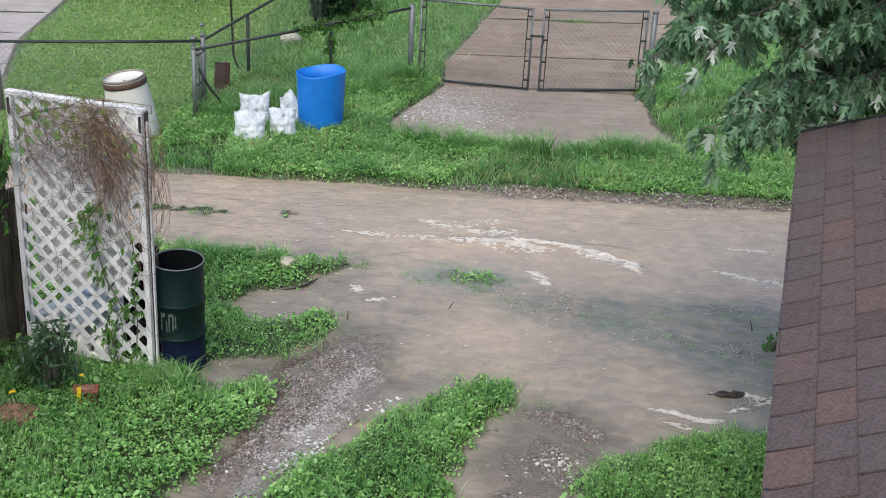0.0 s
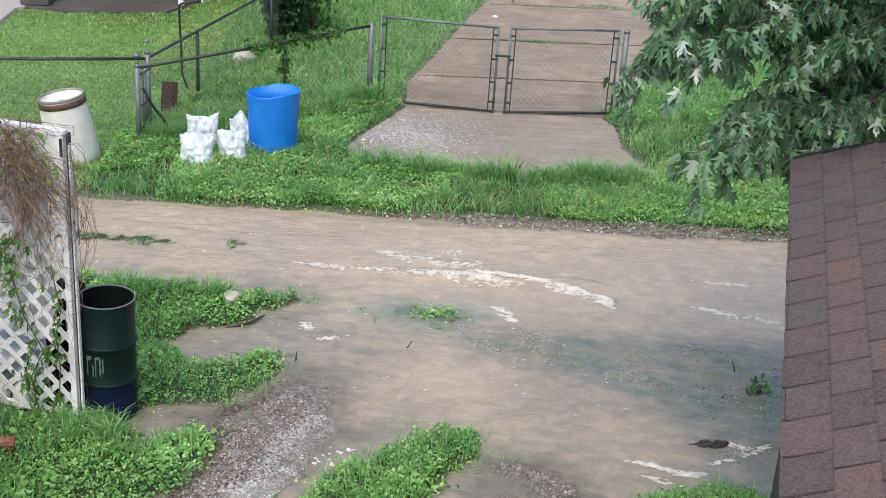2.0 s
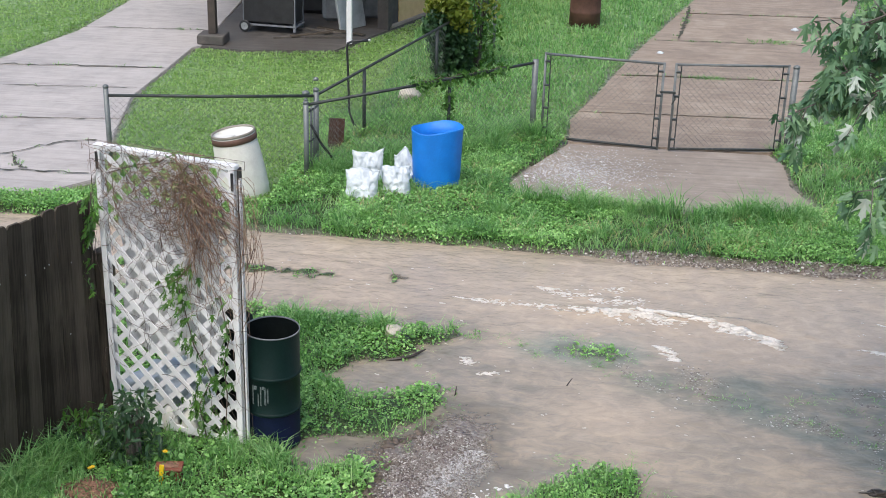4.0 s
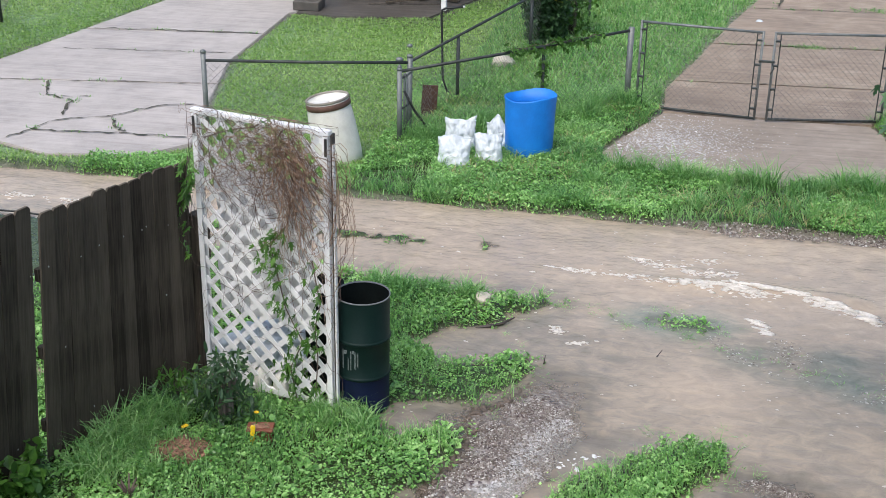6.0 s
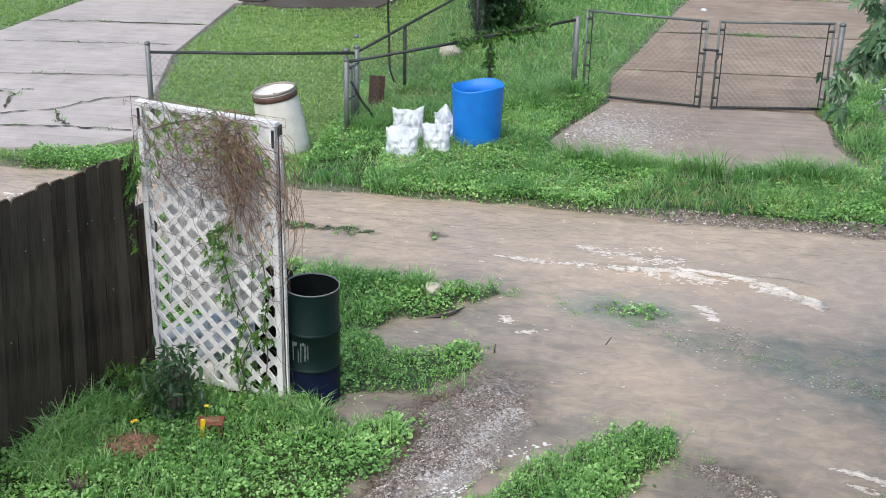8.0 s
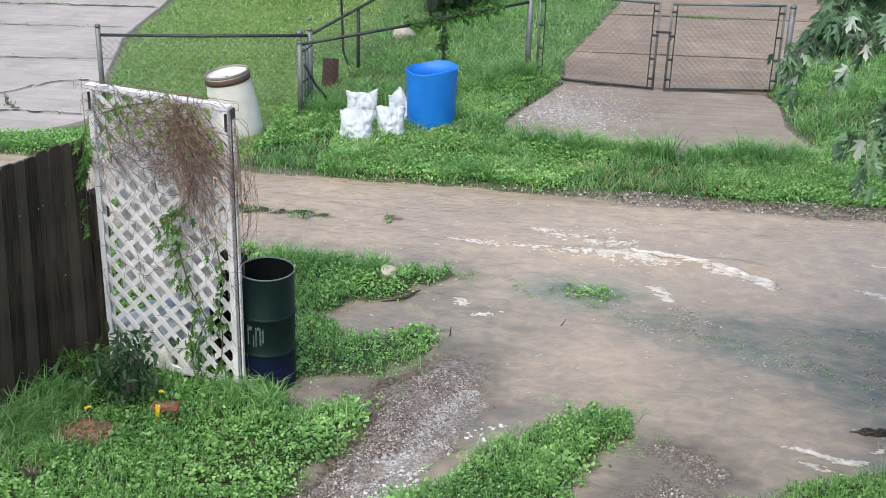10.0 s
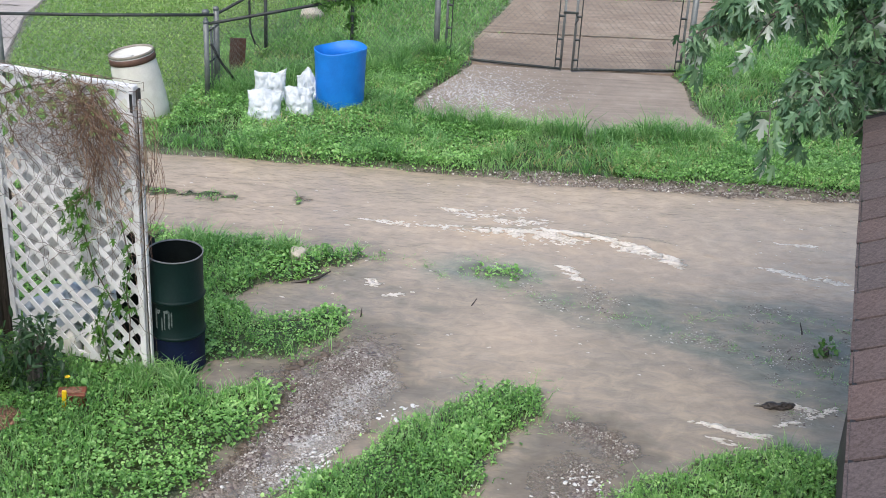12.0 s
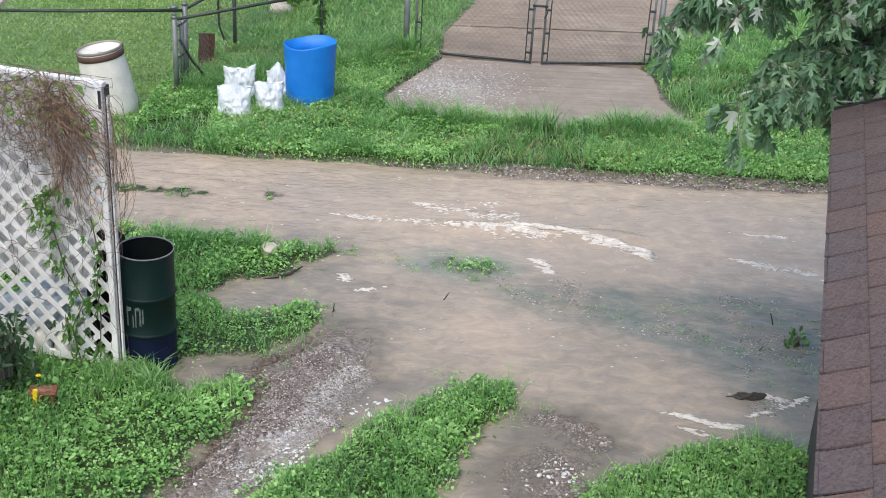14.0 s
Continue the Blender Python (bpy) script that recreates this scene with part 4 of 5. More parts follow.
cx = np.r_[rng.uniform(-1.8, -1.2, 16)]
tufts("barrel_tussocks", cx, 14.42 + rng.normal(0, 0.05, 16), 40, 0.16, "grass grown up round the blue barrel")

M_STRAW = mat_leaf("dry_straw_blade", (0.26, 0.27, 0.11), (0.42, 0.40, 0.19), (0.60, 0.55, 0.32))
x, y, z = on_turf(5200, -3.2, 4.5, 12.9, 16.8, polys=PAVED)
k = wobble(x, y, 2.4, 37) > 0.0
blades("dry_grass", x[k], y[k], z[k] + 0.04, 0.11, 0.008, 1.4, M_STRAW, "scattered dry straw blades in the verge")

# ---- silver maple ----
def leaf_shape():
    """A five-lobed leaf outline in its own plane, base at the origin, one unit long."""
    half = [(0.0, 0.0), (0.06, 0.02), (0.38, 0.08), (0.30, 0.15), (0.12, 0.25), (0.30, 0.44), (0.52, 0.76), (0.36, 0.66), (0.21, 0.58), (0.07, 0.50), (0.12, 0.74), (0.19, 0.87), (0.08, 0.95), (0.0, 1.18)]
    return np.array(half + [(-px, py) for px, py in half[-2:0:-1]])


LEAF = leaf_shape()


def maple_leaves(name, base, direction, size, mat, parent):
    n, m = len(base), len(LEAF)
    d = direction / np.linalg.norm(direction, axis=1)[:, None]
    side = np.cross(d, rng.normal(0, 1, (n, 3)) * 0.6 + (0, 0, 1.0))
    side /= np.linalg.norm(side, axis=1)[:, None] + 1e-9
    nor = np.cross(side, d)
    s = size * rng.uniform(0.65, 1.25, n)
    V = base[:, None] + s[:, None, None] * (LEAF[None, :, 0, None] * side[:, None] + LEAF[None, :, 1, None] * d[:, None] - (0.35 * np.abs(LEAF[None, :, 0, None]) + 0.22 * LEAF[None, :, 1, None] ** 2) * nor[:, None])
    i = np.arange(n)[:, None] * m
    half = m // 2
    quads = []
    for k in range(1, half):
        quads.append(i + [0, k, k + 1, 0])
        quads.append(i + [0, m - k - 1, m - k, 0])
    f = np.concatenate(quads)[:, :3]
    return arrays(name, V.reshape(-1, 3), f, mat, parent)


def maple():
    th = thing("maple_tree", "silver maple with drooping green branches and pale undersides", "tree", (5.6, 10.4, 0.0))
    o = Vector((5.6, 10.4, 0.0))
    part("trunk", piped([(0, 0, -0.1), (0.05, 0, 1.2), (-0.05, 0.05, 2.6), (0.05, 0, 4.2), (0.2, 0.1, 6.0)], [0.26, 0.21, 0.18, 0.14, 0.08], 12), M_BARK, th, smooth=True)
    # the six limbs above the roof are out of view, added to shade it
    tips = [(1.48, 8.42, 2.91), (1.62, 8.4, 3.12), (1.80, 8.3, 3.02), (1.75, 8.5, 3.45), (1.98, 8.15, 2.50), (2.22, 8.1, 2.62), (2.50, 8.0, 2.42), (2.35, 8.1, 2.52), (2.15, 8.25, 3.3), (1.95, 8.5, 3.4), (2.5, 8.2, 3.1), (2.8, 8.1, 3.3), (2.95, 8.0, 3.7), (2.5, 8.3, 3.75), (3.4, 7.9, 3.2), (2.7, 8.3, 2.75), (2.9, 8.1, 2.80), (3.3, 8.1, 2.95), (3.2, 8.3, 3.4), (2.7, 8.8, 3.9), (3.5, 8.0, 3.5), (2.65, 9.2, 2.6), (2.95, 9.2, 3.1), (3.8, 8.6, 4.0), (2.1, 8.9, 3.8), (2.85, 9.0, 2.5), (2.9, 7.2, 4.4), (3.3, 6.6, 4.5), (2.6, 6.9, 4.6), (3.6, 7.3, 4.3), (3.9, 6.4, 4.7), (2.3, 7.4, 4.5), (7.5, 9.0, 4.5), (6.5, 12.5, 4.8), (5.0, 8.4, 5.0), (4.2, 11.8, 4.6), (5.6, 10.5, 6.8)]
    bases, dirs = [], []
    for tip in tips:
        s, e = Vector((0, 0, min(tip[2] + 0.45, 5.8))), Vector(tip) - o
        mid = (s + e) / 2 + Vector((random.uniform(-0.2, 0.2), random.uniform(-0.2, 0.2), 0.45))
        line = [s * (1 - k) ** 2 + mid * 2 * k * (1 - k) + e * k * k for k in (0, 0.15, 0.3, 0.45, 0.6, 0.75, 0.9, 1.0)]
        limb = part("limb", piped(line, [0.055, 0.045, 0.036, 0.028, 0.02, 0.013, 0.008, 0.004], 7), M_BARK, th, smooth=True)
        twigs = bmesh.new()
        run = (line[-1] - line[-2]).normalized()
        for _ in range(32):
            k = random.uniform(0.42, 1.02) ** 0.7
            p = s * (1 - k) ** 2 + mid * 2 * k * (1 - k) + e * k * k
            q = p + Vector((random.gauss(0, 0.15), random.gauss(0, 0.17), random.gauss(-0.05, 0.11))) + run * random.uniform(0.0, 0.16) * (1.2 - k)
            tube(twigs, [p, (p + q) / 2 + Vector((0, 0, 0.04)), q], [0.006, 0.004, 0.0025], 4, caps=False)
            for _ in range(15):
                r = p.lerp(q, random.uniform(0.25, 1.0))
                bases.append(r + Vector((random.gauss(0, 0.035), random.gauss(0, 0.035), random.gauss(0, 0.03))))
                dirs.append(Vector((random.gauss(0, 0.7), random.gauss(0, 0.7), random.gauss(-0.95, 0.4))) + (q - p))
        tagged(part("twig_spray", twigs, M_BARK, limb), kind="stuff")
    B, D = np.array([tuple(b) for b in bases]), np.array([tuple(d) for d in dirs])
    pale = rng.uniform(0, 1, len(B)) < 0.05
    tagged(maple_leaves("crown", B[~pale], D[~pale], 0.104, M_MAPLE, th), kind="stuff")
    tagged(maple_leaves("turned_leaves", B[pale], D[pale] + rng.normal(0, 0.5, (int(pale.sum()), 3)), 0.115, M_PALE, th), "silvery white leaf undersides")


maple()


# ---- foam on the running water ----
def lumps(name, p, size, mat, label, category, stretch=(1, 1, 0.4), yaw=None):
    """Many small rounded lumps (octahedra cut once) as one mesh."""
    bm = bmesh.new()
    bmesh.ops.create_icosphere(bm, subdivisions=1, radius=1.0)
    V0 = np.array([v.co[:] for v in bm.verts])
    F0 = np.array([[v.index for v in f.verts] for f in bm.faces])
    bm.free()
    n = len(p)
    a = rng.uniform(0, 6.283, n) if yaw is None else rng.normal(yaw, 0.3, n)
    s = size * rng.lognormal(0, 0.35, n)
    v = V0[None] * np.array(stretch) * rng.uniform(0.75, 1.3, (n, len(V0), 1)) * s[:, None, None]
    c, d = np.cos(a)[:, None], np.sin(a)[:, None]
    v = np.stack([v[..., 0] * c - v[..., 1] * d, v[..., 0] * d + v[..., 1] * c, v[..., 2]], -1) + p[:, None]
    f = (F0[None] + np.arange(n)[:, None, None] * len(V0)).reshape(-1, 3)
    return tagged(arrays(name, v.reshape(-1, 3), f, mat, smooth=True), label, category, kind="stuff")


def along(line, n, spread, lo=0.0):
    line = np.array(line, float)
    seg = np.hypot(*np.diff(line, axis=0).T)
    t = np.sort(rng.uniform(0, seg.sum(), n))
    cum = np.r_[0, np.cumsum(seg)]
    x, y = np.interp(t, cum, line[:, 0]), np.interp(t, cum, line[:, 1])
    w = spread * (lo + (1 - lo) * np.abs(np.sin(t * 3.1)))
    x, y = x + rng.normal(0, 0.03, n), y + rng.normal(0, 1, n) * w
    return x, y


FOAM = [([(-0.34, 11.50), (0.08, 11.45), (0.63, 11.45)], 200, 0.05), ([(0.12, 11.43), (0.78, 11.42), (1.32, 11.31), (1.86, 11.16), (2.09, 10.90)], 1300, 0.035), ([(0.3, 11.36), (1.2, 11.30)], 200, 0.05), ([(2.85, 11.02), (3.1, 10.90), (3.6, 10.74)], 420, 0.05)]
SHALLOW_FOAM = [([(0.95, 10.80), (1.09, 10.62), (1.12, 10.44)], 260, 0.05), ([(-0.16, 11.98), (0.18, 11.83), (0.64, 12.02)], 220, 0.05), ([(0.2, 11.72), (0.9, 11.78)], 140, 0.05), ([(1.88, 8.27), (2.10, 8.17), (2.26, 8.10)], 170, 0.012), ([(2.16, 8.10), (2.30, 8.13), (2.40, 8.22)], 260, 0.03), ([(2.40, 8.22), (2.7, 8.42), (3.06, 8.65)], 90, 0.012), ([(1.95, 8.07), (2.12, 7.96)], 110, 0.012), ([(2.48, 8.60), (2.62, 8.60), (2.75, 8.52)], 110, 0.016), ([(-0.60, 9.98), (-0.40, 10.14)], 90, 0.04), ([(-0.78, 10.3), (-0.70, 10.16)], 40, 0.03), ([(-1.0, 11.6), (-0.4, 11.52)], 90, 0.04), ([(3.1, 11.6), (3.5, 11.6)], 50, 0.02), ([(-5.6, 12.2), (-7.0, 12.25)], 200, 0.05)]
fx, fy = (np.concatenate(c) for c in zip(*[along(*f) for f in [(a, int(n * 1.7), w) for a, n, w in FOAM + SHALLOW_FOAM]]))
k = wobble(fx * 0.6, fy * 1.6, 11.0, 19) + 0.6 * wobble(fx, fy, 31.0, 20) > -0.12
fx, fy = fx[k], fy[k]
lumps("foam", np.stack([fx, fy, water_height(fx, fy) + 0.001], -1), 0.0075, M_FOAM, "white foam on the crests of the running flood water", "foam", (2.4, 0.9, 0.32), -0.12)
cx, cy = along([(0.75, 11.50), (1.17, 11.46), (1.6, 11.32), (1.96, 11.14), (2.10, 10.95)], 170, 0.014, 0.5)
lumps("foam_crest", np.stack([cx, cy, water_height(cx, cy) + 0.004], -1), 0.017, M_FOAM, "thick white crest where the flood water breaks", "foam", (2.6, 0.8, 0.5), -0.2)
bx, by = scatter(200, -3.0, 4.0, 8.5, 12.6)
k = levels(bx, by)[0] < -0.05
lumps("foam_flecks", np.stack([bx[k], by[k], water_height(bx[k], by[k]) + 0.002], -1), 0.006, M_FOAM, "scattered foam flecks drifting on the flood water", "foam", (2.2, 0.8, 0.35), -0.1)

# ---- gravel ----
px, py = scatter(105000, -2.2, 1.6, 6.2, 9.6)
pz, pt, pg = levels(px, py)
k = (pg > 0.35) & (pt < 0.35) & (pz > -0.034) & (wobble(px, py, 4.0, 14) + 0.4 * wobble(px, py, 15.0, 28) + 12 * pz > -0.15)
lumps("track_gravel", np.stack([px[k], py[k], pz[k] + 0.003], -1), 0.0054, M_GREYPEBBLE, "loose wet grey gravel on the washed-out track", "gravel", (1.1, 0.9, 0.65))
px, py = scatter(16000, -7.5, 4.6, 12.52, 13.0)
pz, pt, pg = levels(px, py)
k = (pz > -0.03) & (pt < 0.6)
lumps("verge_gravel", np.stack([px[k], py[k], pz[k] + 0.004], -1), 0.0085, M_GREYPEBBLE, "grey gravel washed along the edge of the alley", "gravel", (1.1, 0.9, 0.65))
px, py = scatter(24000, 0.4, 4.0, 8.0, 10.6)
k = (inside(px, py, SUNK) + 0.2 * wobble(px, py, 3.0, 31) > 0.05) & (wobble(px, py, 6.0, 32) + 0.4 * wobble(px, py, 20.0, 33) > 0.15)
lumps("shallow_gravel", np.stack([px[k], py[k], water_height(px[k], py[k]) - 0.001], -1), 0.0048, M_GREYPEBBLE, "gravel and grit breaking the surface of the shallows", "gravel", (1.5, 0.9, 0.6))
_pale = Net("pale_limestone_grit", 0.5)
M_PALEGRIT = _pale.colour(_pale.ramp(_pale.island(), (0.0, (0.26, 0.25, 0.245)), (0.5, (0.45, 0.44, 0.435)), (1.0, (0.68, 0.67, 0.665))))
px, py = scatter(42000, -1.6, -0.3, 6.4, 8.9)
pz, pt, _ = levels(px, py)
k = (inside(px, py, PALE) + 0.10 * wobble(px, py, 6.0, 38) + 0.05 * wobble(px, py, 21.0, 39) > 0.0) & (pt < 0.3) & (pz > -0.03)
lumps("pale_gravel", np.stack([px[k], py[k], pz[k] + 0.002], -1), 0.0044, M_PALEGRIT, "pale limestone grit washed down the track", "gravel", (1.1, 0.9, 0.6))
heaps = [(-0.44, 8.12, 0.045, 60), (-0.36, 8.22, 0.04, 45), (-0.83, 7.53, 0.06, 80), (-0.93, 7.36, 0.05, 45), (1.01, 7.45, 0.075, 34), (-1.02, 7.2, 0.07, 45), (-1.40, 7.10, 0.12, 10), (0.32, 7.35, 0.08, 8), (0.9, 7.2, 0.15, 15)]
hx = np.concatenate([rng.normal(a, r * 1.5, n) for a, b, r, n in heaps])
hy = np.concatenate([rng.normal(b, r * 0.9, n) for a, b, r, n in heaps])
hz = np.maximum(levels(hx, hy)[0], -0.012)
lumps("white_gravel", np.stack([hx, hy, hz + 0.007], -1), 0.0112, M_PEBBLE, "white limestone gravel washed against the grass", "gravel", (1.3, 0.9, 0.4))
ax, ay = rng.normal(0.1, 0.5, 5000), rng.normal(15.5, 0.5, 5000)
k = inside(ax, ay, APRON) > 0.03
lumps("apron_gravel", np.stack([ax[k], ay[k], np.full(int(k.sum()), 0.057)], -1), 0.0062, M_PALEGRIT, "loose gravel spread over the concrete apron", "gravel", (1.2, 0.9, 0.5))


def rough_lump(name, size, seed, mat, rough=0.18, detail=3):
    bm = bmesh.new()
    bmesh.ops.create_icosphere(bm, subdivisions=detail, radius=1.0)
    for v in bm.verts:
        p = v.co.copy()
        k = 1 + rough * noise.noise(p * 1.7 + Vector((seed, 0, 0))) + rough * 0.5 * noise.noise(p * 4.1 + Vector((0, seed, 0)))
        v.co = Vector((p.x * size[0], p.y * size[1], p.z * size[2])) * k
    return mesh_of(name, bm, mat, True)


def stone(x, y, size, seed, label):
    ob = new("stone", rough_lump("stone", size, seed, M_STONE, 0.35))
    ob.matrix_basis = pose(x, y, float(levels(np.array([x]), np.array([y]))[0][0]) + size[2] * 0.55, 0, 0, seed * 40)
    return tagged(ob, label, "stone", "loose stones")


stone(-1.45, 10.56, (0.10, 0.075, 0.065), 3, "pale weathered limestone on the grassy bank")
stone(-2.35, 18.5, (0.16, 0.11, 0.10), 5, "pale tan stone lying behind the fence")
stone(-1.75, 8.42, (0.10, 0.06, 0.025), 8, "flat grey stone set in the wet grass")

# ---- sacks ----
def sack(x, y, w, h, seed, lean, yaw, label, ear=0.0, peak=0.0, fat=0.13):
    """A stuffed flat-woven sack: two sheets that meet in a seam, bulging low down, creased, with drawn-out corners."""
    n, bm = 27, bmesh.new()
    sides = []
    for face in (-1, 1):
        rows_ = []
        for i in range(n):
            row = []
            for k in range(n):
                u, v = 2 * k / (n - 1) - 1, 2 * i / (n - 1) - 1
                rim = i in (0, n - 1) or k in (0, n - 1)
                if face > 0 and rim:
                    row.append(sides[0][i][k])
                    continue
                px_ = w * u * (0.86 + 0.14 * v * v) * (1 - 0.06 * v)
                pz = h / 2 * (1 + v * (0.97 + 0.03 * u * u)) + 0.05 * h * noise.noise(Vector((u * 2.3, seed * 3.1, 0))) * max(0.0, v) + ear * max(0.0, u - 0.35) * max(0.0, v) ** 3 + peak * max(0.0, 1 - abs(u + 0.1) * 1.6) * max(0.0, v) ** 2
                bulge = fat * ((1 - u * u) * (1 - v * v)) ** 0.38 * (1 - 0.38 * v)
                q = Vector((u * 1.4 + seed * 7, v * 1.4, face * 3))
                slant = Vector((u * 2.2 + v * 1.3, v * 0.7 - u * 0.5, seed + face))
                crease = 0.030 * noise.noise(q * 1.6) - 0.055 * abs(noise.noise(slant * 2.1)) - 0.030 * abs(noise.noise(q * 4.3 + slant)) - 0.012 * abs(noise.noise(q * 9.0))
                gather = 0.012 * math.sin(11 * u + 3 * noise.noise(q)) * max(0.0, v) ** 2
                row.append(bm.verts.new((px_ + 0.012 * noise.noise(q * 3), face * (0 if rim else max(0.004, bulge + crease + gather)), pz + 0.012 * noise.noise(q * 3 + Vector((9, 0, 0))))))
            rows_.append(row)
        sides.append(rows_)
        for a, b in zip(rows_, rows_[1:]):
            for k in range(n - 1):
                f = (a[k], a[k + 1], b[k + 1], b[k])
                bm.faces.new(f if face < 0 else f[::-1])
    th = thing("sack", label, "sack", (x, y, 0.0), yaw, "white sacks", rx=lean)
    part("body", bm, M_BAG, th, smooth=True)
    part("seam", tube(bmesh.new(), [(w * 0.92 * (k / 6 - 1), -0.006, h * (0.955 + 0.03 * (abs(k / 6 - 1)) ** 2) + peak * max(0.0, 1 - abs(k / 6 - 0.9) * 1.6)) for k in range(13)], 0.006, 5), M_BAG, th, "folded top seam")


sack(-2.32, 14.04, 0.215, 0.40, 1, -18, 4, "white woven plastic sack full and slumped in grass", peak=0.04, fat=0.17)
sack(-1.94, 14.24, 0.185, 0.41, 2, -14, 12, "white woven plastic sack standing beside the blue barrel", fat=0.16)
sack(-2.34, 14.58, 0.210, 0.46, 3, -4, -3, "bluish white sack standing behind the others", ear=0.09, fat=0.12)
sack(-1.90, 14.68, 0.160, 0.40, 4, -5, -6, "white sack with twisted top behind the others", peak=0.13, fat=0.12)

# ---- old iron by the fence corner ----
plate = thing("rusty_plate", "rusty brown steel plate standing by the fence", "scrap metal", (-2.98, 15.9, 0.0), 15, ry=4)
part("plate", boxed((0.20, 0.035, 0.46), (0, 0, 0.23), bevel=0.004), M_RUST, plate)
hook = thing("bent_pipe", "thin dark bent pipe standing in the grass", "pipe", (-2.95, 16.8, 0.0))
part("pipe", piped([(0.22, 0.02, 0.0), (0.06, 0.01, 0.12), (0.0, 0, 0.30), (-0.015, 0, 0.8), (-0.03, 0, 1.17), (-0.02, 0, 1.235), (0.04, 0, 1.265), (0.26, 0, 1.29)], 0.016, 8), M_BLACK, hook, smooth=True)
part("tip", piped([(0.26, 0, 1.29), (0.285, 0, 1.293)], 0.018, 8), M_STEEL, hook, "pale worn tip")
brace = thing("brace_pipe", "dark pipe leaning against the corner post", "pipe", (-3.05, 14.72, 0.0))
part("pipe", piped([(0.0, 0, 0.72), (0.10, 0.12, 0.45), (0.30, 0.35, 0.06)], 0.017, 8), M_BLACK, brace, smooth=True)
rail2 = thing("folded_gate", "old gate leaf folded against the corner post", "gate", (-3.10, 14.74, 0.0), 78)
for z_ in (0.22, 0.48, 0.86):
    part("bar", piped([(0, 0, z_), (0.34, 0, z_)], 0.013, 6), M_GALVDARK, rail2, smooth=True)
for x_ in (0.12, 0.20):
    part("upright", piped([(x_, 0, 0.02), (x_, 0, 0.9)], 0.015, 8), M_GALV, rail2, smooth=True)
barrel = thing("rusty_drum", "rusty brown steel drum standing in rough grass", "drum", (0.19, 24.2, 0.03))
part("shell", lathe([(0.02, 0.0), (0.285, 0.0), (0.285, 0.28), (0.295, 0.30), (0.285, 0.32), (0.285, 0.58), (0.295, 0.60), (0.285, 0.62), (0.285, 0.87), (0.29, 0.88), (0.275, 0.88), (0.275, 0.1), (0.02, 0.09)], 36), M_RUST, barrel, smooth=True)


def litter(x, y, z, s_, label):
    ob = new("litter", rough_lump("litter", (s_, s_ * 0.7, s_ * 0.5), x * 3, M_BAG, 0.5, 2))
    ob.location = (x, y, z + s_ * 0.3)
    tagged(ob, label, "litter", "scraps of litter")


litter(1.5, 22.2, 0.05, 0.06, "crumpled white plastic scrap lying in grass")
litter(0.95, 24.3, 0.05, 0.05, "crumpled white plastic scrap lying in grass")
litter(4.1, 24.6, 0.06, 0.07, "crumpled white plastic scrap on the driveway")

# ---- shrub behind the fence ----
def shrub(name, at, label, w, h, n, mat_low, mat_top, size, stems=7, long=1.5):
    th = thing(name, label, "shrub", at)
    for i in range(stems):
        a, r = i * 2.4, w * random.uniform(0.15, 0.6)
        part("stem", piped([(0.04 * math.cos(a), 0.04 * math.sin(a), -0.03), (r * 0.5 * math.cos(a), r * 0.5 * math.sin(a), h * 0.5), (r * math.cos(a), r * math.sin(a), h * random.uniform(0.7, 0.95))], [0.02, 0.013, 0.005], 6), M_BARK, th)
    a, u, k = rng.uniform(0, 6.283, n), rng.uniform(0, 1, n) ** 0.45, rng.uniform(0.02, 1, n)
    rad = w * u * (0.75 + 0.35 * np.sin(k * 2.8)) * (1 + 0.25 * np.sin(3 * a + 5 * k))
    x_, y_, z_ = rad * np.cos(a), rad * np.sin(a), k * h + rng.normal(0, 0.03, n)
    top = k > 0.70 + 0.12 * np.sin(2 * a)
    tagged(leaves("foliage", x_[~top], y_[~top], z_[~top], size, mat_low, "", parent=th, tilt=0.8, long=long), kind="stuff")
    tagged(leaves("top_foliage", x_[top], y_[top], z_[top], size, mat_top, "", parent=th, tilt=0.8, long=long), "lighter young leaves", kind="stuff")
    return th


shrub("shrub", (-1.92, 20.0, 0.0), "dark green shrub with yellow-green top behind the fence", 0.33, 1.35, 4200, M_SHRUB, M_YELLOWGREEN, 0.06)
shrub("shrub", (-1.52, 20.6, 0.0), "loose light green shrub beside the darker shrub", 0.32, 1.5, 1300, M_CREEPER, M_YELLOWGREEN, 0.05)

# ---- neighbour's carport and house ----
house = thing("house", "neighbouring house with tan lap siding and carport", "house", (-3.3, 23.0, 0.0), 70.5)
part("wall", boxed((9.0, 0.16, 2.7), (4.5, 0.12, 1.40)), M_DARKBROWN, house)
for i in range(12):
    part("siding_board", boxed((8.6, 0.018, 0.205), (4.7, 0.028, 0.22 + i * 0.2), (-4, 0, 0)), M_SIDING, house)
part("corner_board", boxed((0.16, 0.22, 2.7), (0.0, 0.10, 1.40), bevel=0.005), M_DARKBROWN, house, "dark upright at the house corner")
part("foundation", boxed((9.0, 0.24, 0.14), (4.5, 0.11, 0.06), bevel=0.01), M_APRON, house)
port = thing("carport", "carport on brown and white posts over dark clutter", "carport", (-6.08, 21.3, 0.07))
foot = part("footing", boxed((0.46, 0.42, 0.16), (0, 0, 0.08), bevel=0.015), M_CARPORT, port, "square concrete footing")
part("post", boxed((0.13, 0.13, 2.4), (0, 0, 1.36), bevel=0.006), M_BROWNPOST, port)
